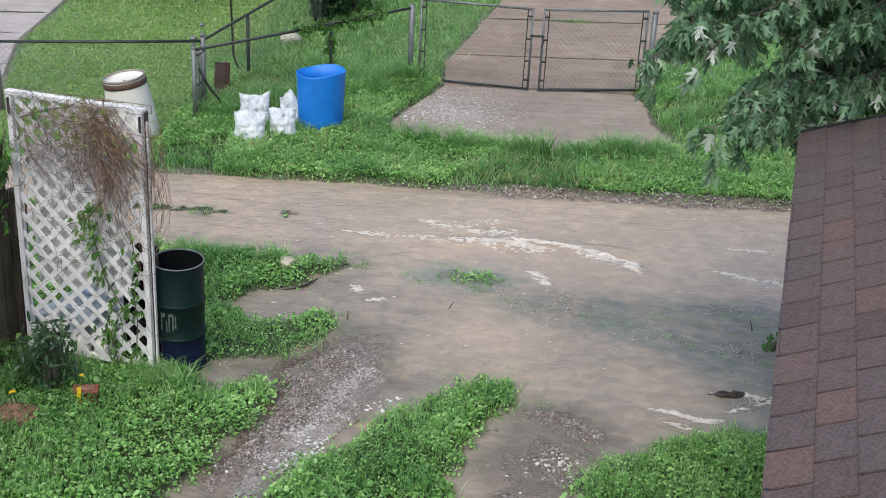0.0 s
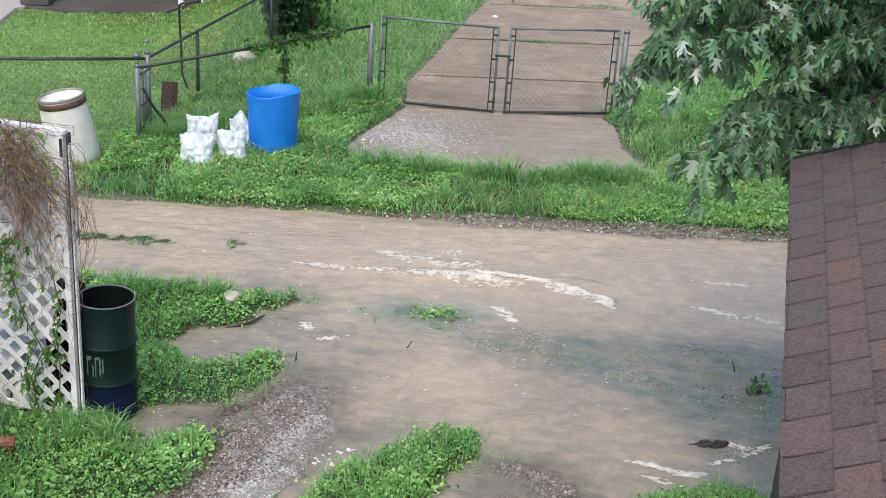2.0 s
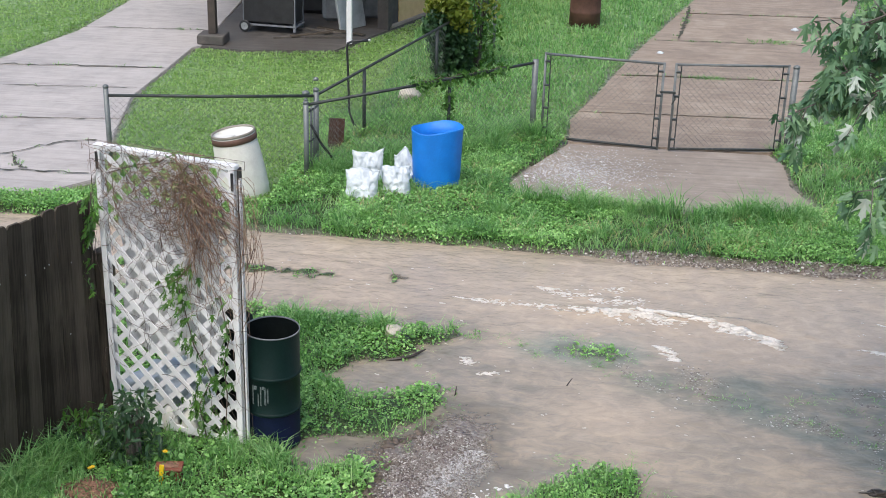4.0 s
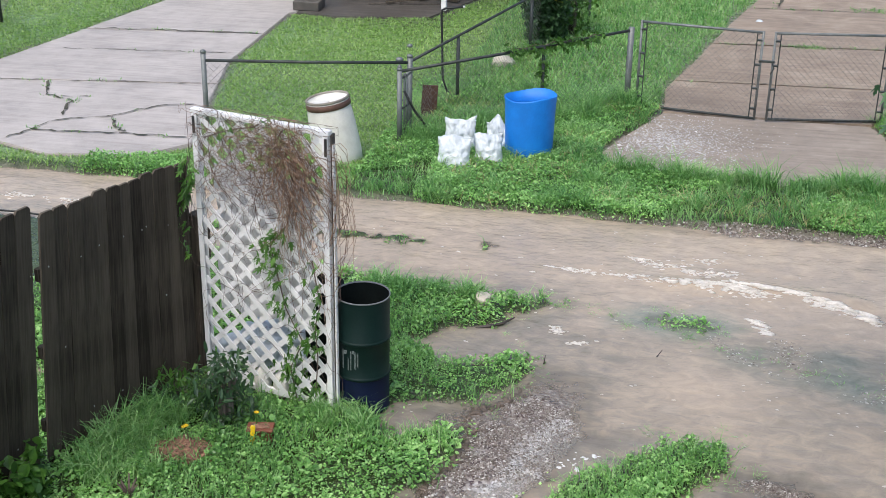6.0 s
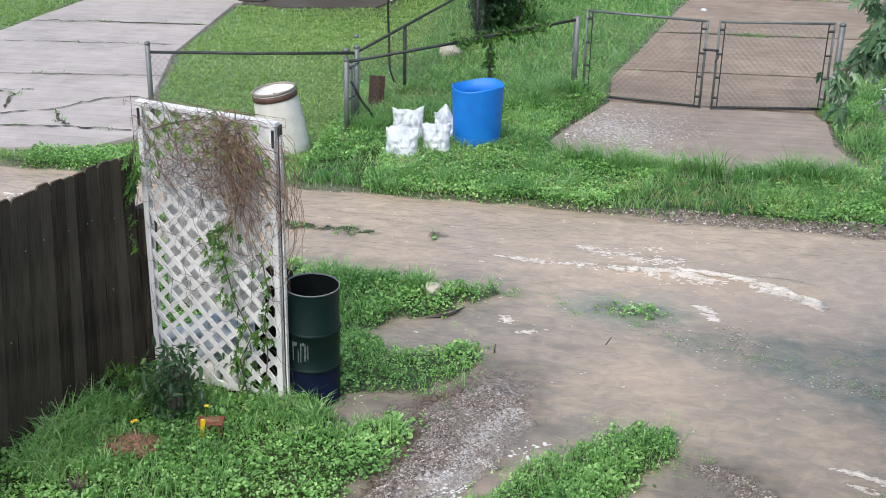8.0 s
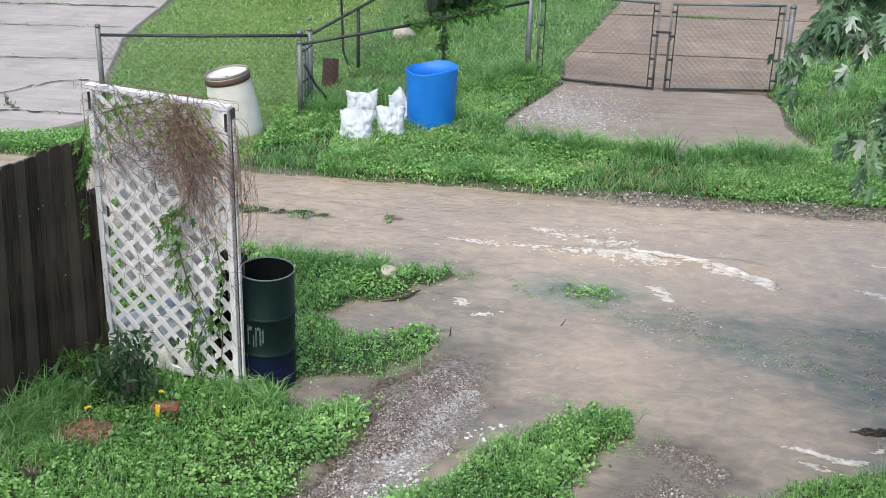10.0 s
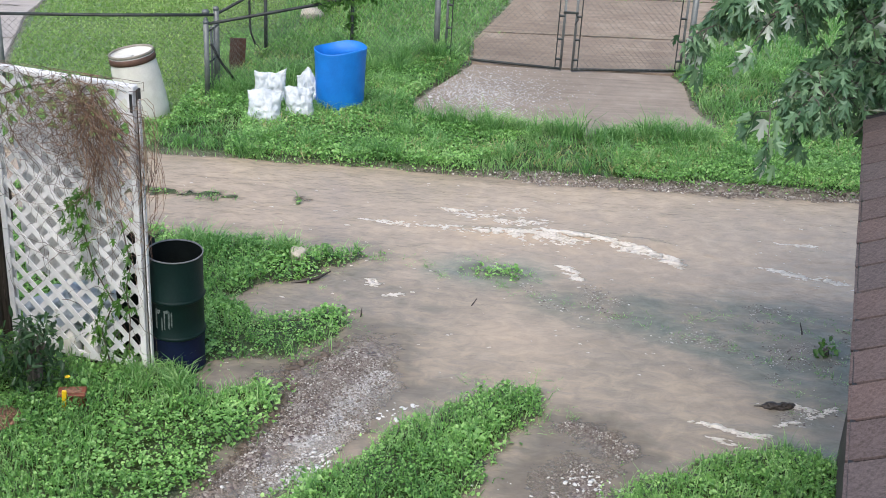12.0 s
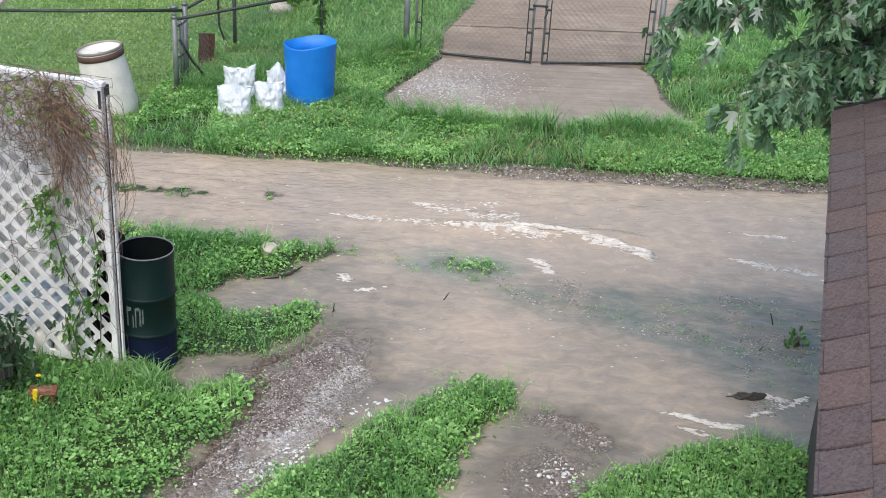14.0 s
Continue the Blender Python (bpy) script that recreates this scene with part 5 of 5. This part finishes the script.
part("post", boxed((0.09, 0.09, 2.5), (2.27, 0.42, 1.25), bevel=0.006), M_WHITE, port, "white painted post")
# this roof is out of view; it is added to shade the carport
part("roof", boxed((4.6, 9.0, 0.16), (1.6, 4.6, 2.64), (0, 0, -8), bevel=0.01), M_GREYPAINT, port)
part("back_wall", boxed((5.2, 0.12, 2.6), (1.6, 5.0, 1.30)), M_DARKBROWN, port)


def grill(at, yaw):
    th = thing("barbecue_cart", "black barbecue cart on small wheels in carport", "barbecue", at, yaw)
    part("cabinet", boxed((0.95, 0.50, 0.55), (0, 0, 0.45), bevel=0.02), M_BLACK, th)
    part("shelf", boxed((1.0, 0.5, 0.03), (0, 0, 0.13), bevel=0.005), M_GREYPAINT, th)
    part("hood", boxed((0.7, 0.5, 0.3), (0, 0, 0.90), bevel=0.08), M_BLACK, th)
    for x_ in (-0.46, 0.46):
        for y_ in (-0.22, 0.22):
            part("leg", boxed((0.045, 0.045, 0.80), (x_, y_, 0.44)), M_GREYPAINT, th)
    for y_ in (-0.27, 0.27):
        w_ = part("wheel", lathe([(0.02, -0.022), (0.095, -0.022), (0.105, -0.012), (0.105, 0.012), (0.095, 0.022), (0.02, 0.022)], 20), M_BLACK, th)
        w_.matrix_basis = pose(-0.44, y_, 0.105, 90, 0, 0)
        r_ = part("hub", lathe([(0.005, -0.028), (0.062, -0.028), (0.066, -0.020), (0.066, 0.020), (0.062, 0.028), (0.005, 0.028)], 14), M_STEEL, w_, "pale wheel hub")
    return th


grill((-5.30, 22.45, 0.07), -6)


def junk(name, at, yaw, size, mat, label, category, rx=0.0):
    th = thing(name, label, category, at, yaw, "", rx=rx)
    part("body", boxed(size, (0, 0, size[2] / 2), bevel=min(size) * 0.15), mat, th)
    part("edge", boxed((size[0] * 1.02, size[1] * 0.3, 0.03), (0, -size[1] * 0.3, size[2] * 0.96), bevel=0.004), M_BLACK, th)


junk("storage_crate", (-4.35, 23.6, 0.07), 5, (0.55, 0.45, 0.7), M_GREYPAINT, "grey plastic storage crate under the carport", "crate")
junk("metal_panel", (-3.95, 22.9, 0.07), 60, (0.7, 0.05, 1.1), M_STEEL, "pale sheet metal panel leaning under the carport", "panel", rx=-12)
junk("cabinet", (-4.9, 24.2, 0.07), 0, (0.7, 0.5, 1.1), M_BLACK, "dark old cabinet standing under the carport", "cabinet")
junk("cooler", (-3.75, 24.0, 0.07), 20, (0.5, 0.35, 0.4), M_GREYPAINT, "grey cooler box under the carport", "cooler")
for i, (x_, y_, yaw_, l_) in enumerate(((-4.75, 22.0, 20, 0.9), (-4.55, 22.15, 38, 0.8), (-4.3, 22.05, 12, 0.7), (-4.1, 22.5, -25, 1.0), (-4.6, 22.6, -12, 1.1))):
    th = thing("plank", "old grey-brown plank lying on the carport floor", "plank", (x_, y_, 0.07 + 0.02 * (i % 2)), yaw_, "loose planks")
    part("board", boxed((l_, 0.09, 0.028), (0, 0, 0.014), bevel=0.003), M_FENCE if i % 2 else M_BARK, th)


# ---- cracks and joint weeds in the driveways ----
def crack(line, width, top, label):
    """A dirt-filled crack lying on a slab, with ragged edges."""
    pts = np.array(line, float)
    seg = np.hypot(*np.diff(pts, axis=0).T)
    cum = np.r_[0, np.cumsum(seg)]
    t = np.arange(0, cum[-1], 0.09)
    x, y = np.interp(t, cum, pts[:, 0]), np.interp(t, cum, pts[:, 1])
    x, y = x + rng.normal(0, 0.02, len(t)), y + rng.normal(0, 0.02, len(t))
    w = width * rng.uniform(0.06, 0.75, len(t))
    d = np.gradient(np.stack([x, y], -1), axis=0)
    d /= np.linalg.norm(d, axis=1)[:, None] + 1e-9
    nrm = np.stack([-d[:, 1], d[:, 0]], -1) * w[:, None] / 2
    z = np.full(len(t), top)
    V = np.stack([np.c_[np.stack([x, y], -1) + nrm, z], np.c_[np.stack([x, y], -1) - nrm, z]], 1).reshape(-1, 3)
    i = np.arange(len(t) - 1)[:, None] * 2
    tagged(arrays("crack", V, i + [0, 1, 3, 2], M_SOILCRACK), label, "crack", kind="structure")
    return x, y


M_SOILCRACK = plain("dark_dirt_in_crack", (0.035, 0.034, 0.022), (0.10, 0.095, 0.065), 0.9)
weed_x, weed_y = [], []
for line, width, weedy in (([(-9.3, 16.12), (-8.43, 16.25)], 0.06, 3), ([(-8.43, 16.25), (-8.1, 15.6), (-7.7, 15.45), (-7.54, 14.75)], 0.07, 16), ([(-8.1, 16.3), (-6.3, 16.58)], 0.05, 6), ([(-7.8, 13.85), (-7.5, 14.62), (-6.9, 14.95), (-6.46, 15.5), (-6.0, 15.62)], 0.055, 8), ([(-7.65, 14.22), (-5.65, 14.33)], 0.07, 10), ([(-8.0, 15.55), (-7.55, 15.65)], 0.05, 5), ([(-9.0, 19.15), (-6.4, 19.45)], 0.07, 14), ([(-8.6, 22.0), (-6.4, 22.2)], 0.07, 10), ([(-6.9, 14.9), (-6.7, 14.5), (-6.45, 14.35)], 0.06, 8), ([(-9.0, 17.9), (-6.4, 18.2)], 0.04, 4)):
    cx, cy = crack(line, width, 0.076, "dirt-filled crack in the pale concrete driveway")
    pick = rng.integers(0, len(cx), max(2, weedy // 2))
    weed_x += list(cx[pick])
    weed_y += list(cy[pick])
for line, width, weedy in (([(0.3, 18.27), (3.2, 18.43)], 0.05, 6), ([(0.8, 20.53), (3.8, 20.74)], 0.05, 30), ([(1.5, 23.18), (4.6, 23.4)], 0.06, 26), ([(2.2, 25.76), (5.3, 25.99)], 0.06, 10), ([(2.3, 26.5), (1.9, 23.4)], 0.12, 30)):
    cx, cy = crack(line, width, 0.076, "dirt-filled joint in the tan driveway")
    pick = rng.integers(0, len(cx), max(2, weedy // 2))
    weed_x += list(cx[pick])
    weed_y += list(cy[pick])
tx = np.concatenate([rng.normal(a, 0.05, 5) for a in weed_x] + [rng.normal(2.15, 0.16, 160), rng.normal(3.6, 0.2, 120)])
ty = np.concatenate([rng.normal(b, 0.03, 5) for b in weed_y] + [rng.normal(20.6, 0.05, 160), rng.normal(23.5, 0.06, 120)])
blades("joint_weeds", tx, ty, np.full(len(tx), 0.06), 0.05, 0.012, 1.2, M_GRASS, "grass tufts growing from the driveway joints")

# ---- vines on the trellis ----
t_dir = Vector((TREL_B[0] - TREL_A[0], TREL_B[1] - TREL_A[1], 0))
TL = t_dir.length
t_dir.normalize()
t_out = Vector((t_dir.y, -t_dir.x, 0))


def on_trellis(u, z, out):
    return Vector((TREL_A[0], TREL_A[1], 0)) + t_dir * u + t_out * out + Vector((0, 0, z))


def wander(bm, u, z, steps, step, heading, r, turn=0.55, pull=-0.12, out=0.06):
    """A stem that strays over the lattice, curling as it goes and sagging with its weight."""
    pts, a, o = [], heading, out
    curl = random.gauss(0, 0.25)
    for _ in range(steps):
        pts.append(on_trellis(min(max(u, -0.03), TL + 0.10), min(z, TREL_H + 0.05), max(0.045, o)))
        a += curl + random.gauss(0, turn)
        u, z = u + step * math.cos(a), z + step * (math.sin(a) + pull)
        o += random.gauss(0, 0.010)
        curl *= 0.9
    tube(bm, pts, [r * (1 - 0.5 * k / steps) for k in range(steps)], 4, caps=False)


vine = thing("dry_vine", "tangled dry brown vine hanging from the trellis top", "vine")
bm = bmesh.new()
for _ in range(170):
    wander(bm, random.gauss(0.86, 0.11), random.gauss(2.12, 0.11), random.randint(8, 18), 0.035, random.uniform(0, 6.28), random.uniform(0.0018, 0.0036), 0.5, -0.35, random.uniform(0.05, 0.13))
for _ in range(75):
    wander(bm, random.gauss(0.88, 0.10), random.uniform(1.80, 2.15), random.randint(8, 20), 0.04, -1.57, random.uniform(0.0016, 0.0031), 0.35, -0.45, random.uniform(0.05, 0.12))
for _ in range(24):
    wander(bm, random.gauss(0.90, 0.07), random.uniform(1.55, 1.8), random.randint(10, 22), 0.04, -1.57, 0.0018, 0.25, -0.6, 0.06)
tagged(part("tangle", bm, M_DRYVINE, vine), kind="stuff")
bm = bmesh.new()
for _ in range(120):
    wander(bm, random.uniform(0.0, TL), random.uniform(1.75, 2.30), random.randint(10, 22), 0.045, random.uniform(0, 6.28), random.uniform(0.0014, 0.0026), 0.5, -0.15, 0.045)
for _ in range(38):
    wander(bm, random.uniform(0.0, TL), random.uniform(0.5, 1.8), random.randint(8, 18), 0.05, random.uniform(0, 6.28), 0.0018, 0.45, 0.0, 0.045)
tagged(part("stem_tangle", bm, M_DARKVINE, vine), "thin dark twining stems", kind="stuff")
bm = bmesh.new()
for _ in range(70):
    wander(bm, random.uniform(0.0, 0.75), random.uniform(1.85, 2.32), random.randint(6, 14), 0.04, random.uniform(0, 6.28), 0.0018, 0.6, -0.15, 0.06)
tagged(part("pale_tangle", bm, M_DRYVINE, vine), "pale dry stems", kind="stuff")
bm = bmesh.new()
for _ in range(26):
    u0, z0, d = TL + 0.02, random.uniform(1.75, 2.25), random.uniform(0.05, 0.24)
    drop = random.uniform(0.2, 0.85)
    tube(bm, [on_trellis(u0 + d * math.sin(k * 0.5) + random.gauss(0, 0.01), z0 + 0.05 * math.sin(k * 1.1) - drop * (k / 6) ** 1.5, 0.02 + 0.01 * k) for k in range(7)], 0.0017, 4, caps=False)
tagged(part("loose_fringe", bm, M_DRYVINE, vine), kind="stuff")


def creeper(name, label, path, spread, n, size, lift=0.05):
    th = thing(name, label, "creeper")
    part("stem", piped([on_trellis(u, z, lift) for u, z in path], 0.005, 5), M_DARKVINE, th)
    P = np.array(path)
    k = rng.uniform(0, len(P) - 1.001, n)
    i = k.astype(int)
    uz = P[i] + (P[i + 1] - P[i]) * (k - i)[:, None] + rng.normal(0, spread, (n, 2))
    pos = np.array([on_trellis(u, z, lift + random.uniform(0, 0.06)) for u, z in uz])
    d = rng.normal(0, 0.5, (n, 3)) + np.array([0, 0, -0.8]) + 0.5 * np.array(t_out)
    tagged(maple_leaves("leaves", pos, d, size, M_CREEPER, th), kind="stuff")


creeper("green_creeper", "green leafy creeper climbing the white trellis", [(0.85, 0.1), (0.80, 0.35), (0.92, 0.6), (0.78, 0.85), (0.72, 1.1), (0.66, 1.35), (0.78, 1.5)], 0.050, 150, 0.056)
creeper("green_creeper", "green creeper twining up the trellis edge", [(1.02, 0.15), (1.05, 0.5), (1.03, 0.75), (1.08, 0.95), (1.02, 1.3)], 0.035, 48, 0.055)
creeper("green_creeper", "green creeper spilling over the fence end", [(-0.08, 1.15), (-0.14, 1.3), (-0.10, 1.5), (-0.05, 1.75), (-0.02, 1.95)], 0.045, 50, 0.075, 0.08)
creeper("green_creeper", "pale green sprigs along the trellis top", [(0.1, 2.1), (0.35, 2.2), (0.55, 2.25), (0.68, 2.33), (0.75, 2.25)], 0.03, 12, 0.045, 0.03)

# creeper along the chain-link fence
th = thing("fence_creeper", "leafy creeper grown over the chain-link rail", "creeper")
k = np.concatenate([rng.uniform(0.44, 0.86, 260), rng.normal(0.60, 0.015, 80)])
hgt = np.concatenate([0.98 + 0.11 * k[:260] + rng.normal(0, 0.03, 260) + 0.03 * np.sin(k[:260] * 60), rng.uniform(0.45, 1.0, 80)])
pos = np.stack([-3.09 + 2.62 * k + rng.normal(0, 0.03, len(k)), 14.64 + 2.24 * k + rng.normal(0, 0.03, len(k)), hgt], -1)
tagged(maple_leaves("leaves", pos, rng.normal(0, 0.6, (len(k), 3)) + (0, 0, -0.3), 0.07, M_CREEPER, th), kind="stuff")
part("stem", piped([(-3.09 + 2.62 * q, 14.64 + 2.24 * q, 1.0 + 0.11 * q + 0.015 * math.sin(q * 70)) for q in np.linspace(0.42, 0.88, 24)], 0.006, 5), M_DARKVINE, th)

# ---- bed in front of the trellis ----
shrub("flowering_plant", (-3.04, 8.10, 0.03), "dark leafy flowering plant before the trellis", 0.20, 0.56, 560, M_SHRUB, M_SHRUB, 0.026, 11, 3.0)
shrub("flowering_plant", (-3.42, 8.22, 0.03), "low dark leafy plant beside the fence", 0.20, 0.32, 300, M_SHRUB, M_CREEPER, 0.026, 8, 3.0)
mound = new("mulch_mound", rough_lump("mulch_mound", (0.23, 0.15, 0.055), 2, M_MULCH, 0.5, 4))
mound.location = (-3.20, 7.62, 0.05)
tagged(mound, "small mound of red-brown bark mulch in the grass", "mulch")
q = 700
a, r = rng.uniform(0, 6.28, q), 0.25 * np.sqrt(rng.uniform(0, 1, q))
lumps("bark_chips", np.stack([-3.20 + 0.85 * r * np.cos(a), 7.62 + 0.68 * r * np.sin(a), 0.05 + 0.062 * np.sqrt(np.maximum(0.02, 1 - (r / 0.26) ** 2))], -1), 0.016, M_MULCH, "loose bark chips covering the mound", "mulch", (1.8, 0.6, 0.35))
tray = thing("planter", "terracotta planter trough set in the grass", "planter", (-2.72, 7.93, -0.035), 8)
part("trough", boxed((0.18, 0.11, 0.17), (0, 0, 0.085), bevel=0.012), M_CLAY, tray)
part("rim", boxed((0.20, 0.125, 0.022), (0, 0, 0.172), bevel=0.006), M_CLAY, tray)
part("soil", boxed((0.14, 0.07, 0.02), (0, 0, 0.177)), M_MULCH, tray, "dark soil filling")
tag = thing("plant_marker", "yellow plastic plant marker stuck before the planter", "plant marker", (-2.76, 7.83, -0.01), 4, ry=5)
part("stake", boxed((0.032, 0.008, 0.20), (0, 0, 0.12), bevel=0.002), M_YELLOW, tag)
part("head", boxed((0.036, 0.010, 0.03), (0, 0, 0.20), bevel=0.003), M_YELLOW, tag)


def flower(x, y, z):
    th = thing("yellow_flower", "small yellow flower on a thin green stem", "flower", (x, y, 0.03), 0, "yellow flowers")
    part("stem", piped([(0, 0, 0), (0.01, 0, z - 0.03)], 0.004, 5), M_CREEPER, th)
    for i in range(6):
        bm = bmesh.new()
        bmesh.ops.create_icosphere(bm, subdivisions=1, radius=1.0)
        bmesh.ops.scale(bm, verts=bm.verts, vec=(0.012, 0.008, 0.004))
        bmesh.ops.transform(bm, verts=bm.verts, matrix=pose(0.01, 0, z - 0.03, 0, 0, i * 60) @ pose(0.011, 0, 0, 0, -20, 0))
        part("petal", bm, M_YELLOW, th)
    return th


flower(-2.76, 7.95, 0.25)
flower(-3.24, 7.76, 0.19)
flower(-3.27, 7.79, 0.16)

# pale plastic sheeting heaped behind the trellis
sheet_heap = new("plastic_sheeting", rough_lump("plastic_sheeting", (0.36, 0.17, 0.26), 11, M_BAG, 0.7, 5))
sheet_heap.location = (-2.95, 9.05, 0.20)
tagged(sheet_heap, "crumpled white plastic sheeting heaped behind the trellis", "plastic sheet")
film_, cols, rows = bmesh.new(), 30, 26
grid_ = [[[film_.verts.new(on_trellis(0.06 + 0.86 * i / cols + 0.02 * noise.noise(Vector((k * 0.3, i * 0.1, 2))), 0.62 + 1.22 * k / rows + 0.05 * noise.noise(Vector((i * 0.25, 0, 4))), -0.13 - 0.05 * noise.noise(Vector((i * 0.22, k * 0.10, 0))) - 0.02 * noise.noise(Vector((i * 0.6, k * 0.4, 9))) - d)) for i in range(cols + 1)] for k in range(rows + 1)] for d in (0.0, 0.003)]
for k in range(rows):
    for i in range(cols):
        for g_ in grid_:
            film_.faces.new((g_[k][i], g_[k][i + 1], g_[k + 1][i + 1], g_[k + 1][i]))
hung = tagged(new("hung_sheet", mesh_of("hung_sheet", film_, M_SHEET, True)), "creased greyish white plastic sheet hung behind the trellis", "plastic sheet")
# no bin is seen; this dark body is added to darken the trellis holes
stand_in = thing("rubbish_bin", "added dark bin-shaped body darkening the holes at the trellis edge", "bin", (-2.46, 8.80, 0.0), 0)
part("body", lathe([(0.02, 0.0), (0.12, 0.0), (0.13, 0.03), (0.155, 0.92), (0.165, 0.93), (0.165, 0.95), (0.148, 0.95), (0.125, 0.06), (0.02, 0.05)], 28), M_DULLBLACK, stand_in, smooth=True)
pail = thing("jug", "white plastic jug standing at the trellis foot", "jug", (-2.93, 8.66, 0.03), 10, "plastic jugs")
part("body", lathe([(0.01, 0.0), (0.065, 0.0), (0.07, 0.02), (0.07, 0.15), (0.03, 0.20), (0.022, 0.21), (0.022, 0.24), (0.005, 0.245)], 20), M_WHITEPOLY, pail, smooth=True)
copy_thing(pail, pose(-2.76, 8.62, 0.03, 0, 0, 40))

# scuffed paint marks on the drum
drum_ob = bpy.data.objects["steel_drum"]
for a0, a1, z0, z1 in ((-124, -120, 0.40, 0.56), (-119, -112, 0.53, 0.56), (-110, -107, 0.39, 0.50), (-104, -101, 0.40, 0.56), (-100, -95, 0.54, 0.565), (-95, -91, 0.41, 0.56), (-89, -86, 0.43, 0.55)):
    bm = bmesh.new()
    rows_ = []
    for i in range(5):
        a = radians(a0 + (a1 - a0) * i / 4)
        rows_.append([bm.verts.new((0.2095 * math.cos(a), 0.2095 * math.sin(a), z + random.uniform(-0.008, 0.008))) for z in (z0, z1)])
    for p_, q_ in zip(rows_, rows_[1:]):
        bm.faces.new((p_[0], q_[0], q_[1], p_[1]))
    part("scuff", bm, M_SCUFF, drum_ob, "pale scuffed paint mark")

# ---- mud clods along the washed-out edge of the track ----
qx, qy = along([(-1.62, 7.05), (-1.45, 7.45), (-1.26, 7.95), (-1.22, 8.40), (-1.35, 8.56), (-0.98, 8.95), (-0.86, 9.2)], 420, 0.045, 0.4)
qz, qt, _ = levels(qx, qy)
k = qt < 0.6
lumps("mud_clods", np.stack([qx[k], qy[k], np.maximum(qz[k], -0.01) + 0.004], -1), 0.014, M_DARKMUD, "dark wet mud clods along the washed-out grass edge", "mud", (1.3, 0.9, 0.6))

# ---- small debris ----
drift = thing("driftwood", "dark wet driftwood caught in the shallow water", "driftwood", (2.52, 8.55, 0.0), 4)
for px_, py_, sx_, sy_, sz_, sd_ in ((-0.05, 0.0, 0.075, 0.035, 0.030, 2), (0.05, 0.015, 0.06, 0.028, 0.024, 5), (0.0, -0.02, 0.05, 0.02, 0.016, 8)):
    ob = new("clod", rough_lump("clod", (sx_, sy_, sz_), sd_, M_DEBRIS, 0.7, 3))
    ob.parent, ob.location = drift, (px_, py_, 0.008)
part("twig", piped([(-0.20, 0.01, 0.004), (-0.12, 0.0, 0.012), (-0.04, 0.02, 0.02)], [0.004, 0.007, 0.005], 6), M_DEBRIS, drift)
for x_, y_, h_, l_ in ((-0.80, 9.58, 0.09, 10), (0.1, 9.9, 0.10, 35), (2.95, 9.75, 0.12, -15), (2.7, 9.3, 0.06, 40), (1.7, 9.6, 0.04, 60)):
    th = thing("twig", "dark twig standing out of the shallow water", "twig", (x_, y_, -0.04), 0, "standing twigs", ry=l_)
    part("stem", piped([(0, 0, 0), (0.006, 0, h_ * 0.6), (0, 0.004, h_ + 0.04)], [0.007, 0.006, 0.003], 5), M_DEBRIS, th)
# dark stick drawn in place of the shade under the undercut bank edge
undercut = thing("root", "dark stick drawn for the shaded undercut grass edge", "root", (-1.25, 10.22, 0.0), 25)
part("stem", piped([(-0.22, 0.0, 0.0), (-0.1, -0.03, 0.02), (0.02, -0.02, 0.025), (0.16, 0.05, 0.035)], [0.008, 0.016, 0.014, 0.006], 6), M_DEBRIS, undercut)
wire = thing("cable", "thin black cable strung behind the fence", "cable")
part("line", piped([(-5.00, 8.00, 1.68), (-4.79, 8.10, 1.63), (-4.60, 8.15, 1.61), (-4.43, 8.20, 1.58), (-4.23, 8.30, 1.50), (-3.93, 8.40, 1.38)], 0.008, 6), M_DARKWIRE, wire)
shrub("garden_plant", (-4.20, 6.90, 0.0), "broad-leaved light green plant beside the fence", 0.26, 0.34, 320, M_CREEPER, M_CREEPER, 0.075, 6, 1.3)
weed = thing("dry_weed", "dried dark brown weed stalk in the clover", "weed", (-3.35, 6.97, 0.02))
for i in range(7):
    part("stalk", piped([(0, 0, 0), (0.03 * math.cos(i * 0.9), 0.03 * math.sin(i * 0.9), 0.12), (0.07 * math.cos(i * 0.9), 0.07 * math.sin(i * 0.9), 0.17 + 0.02 * (i % 3))], [0.012, 0.010, 0.004], 5), M_DARKVINE, weed)
shrub("water_weed", (3.06, 9.42, -0.03), "small green weed sprig standing in the shallow water", 0.09, 0.13, 46, M_CREEPER, M_CREEPER, 0.034, 4, 1.5)
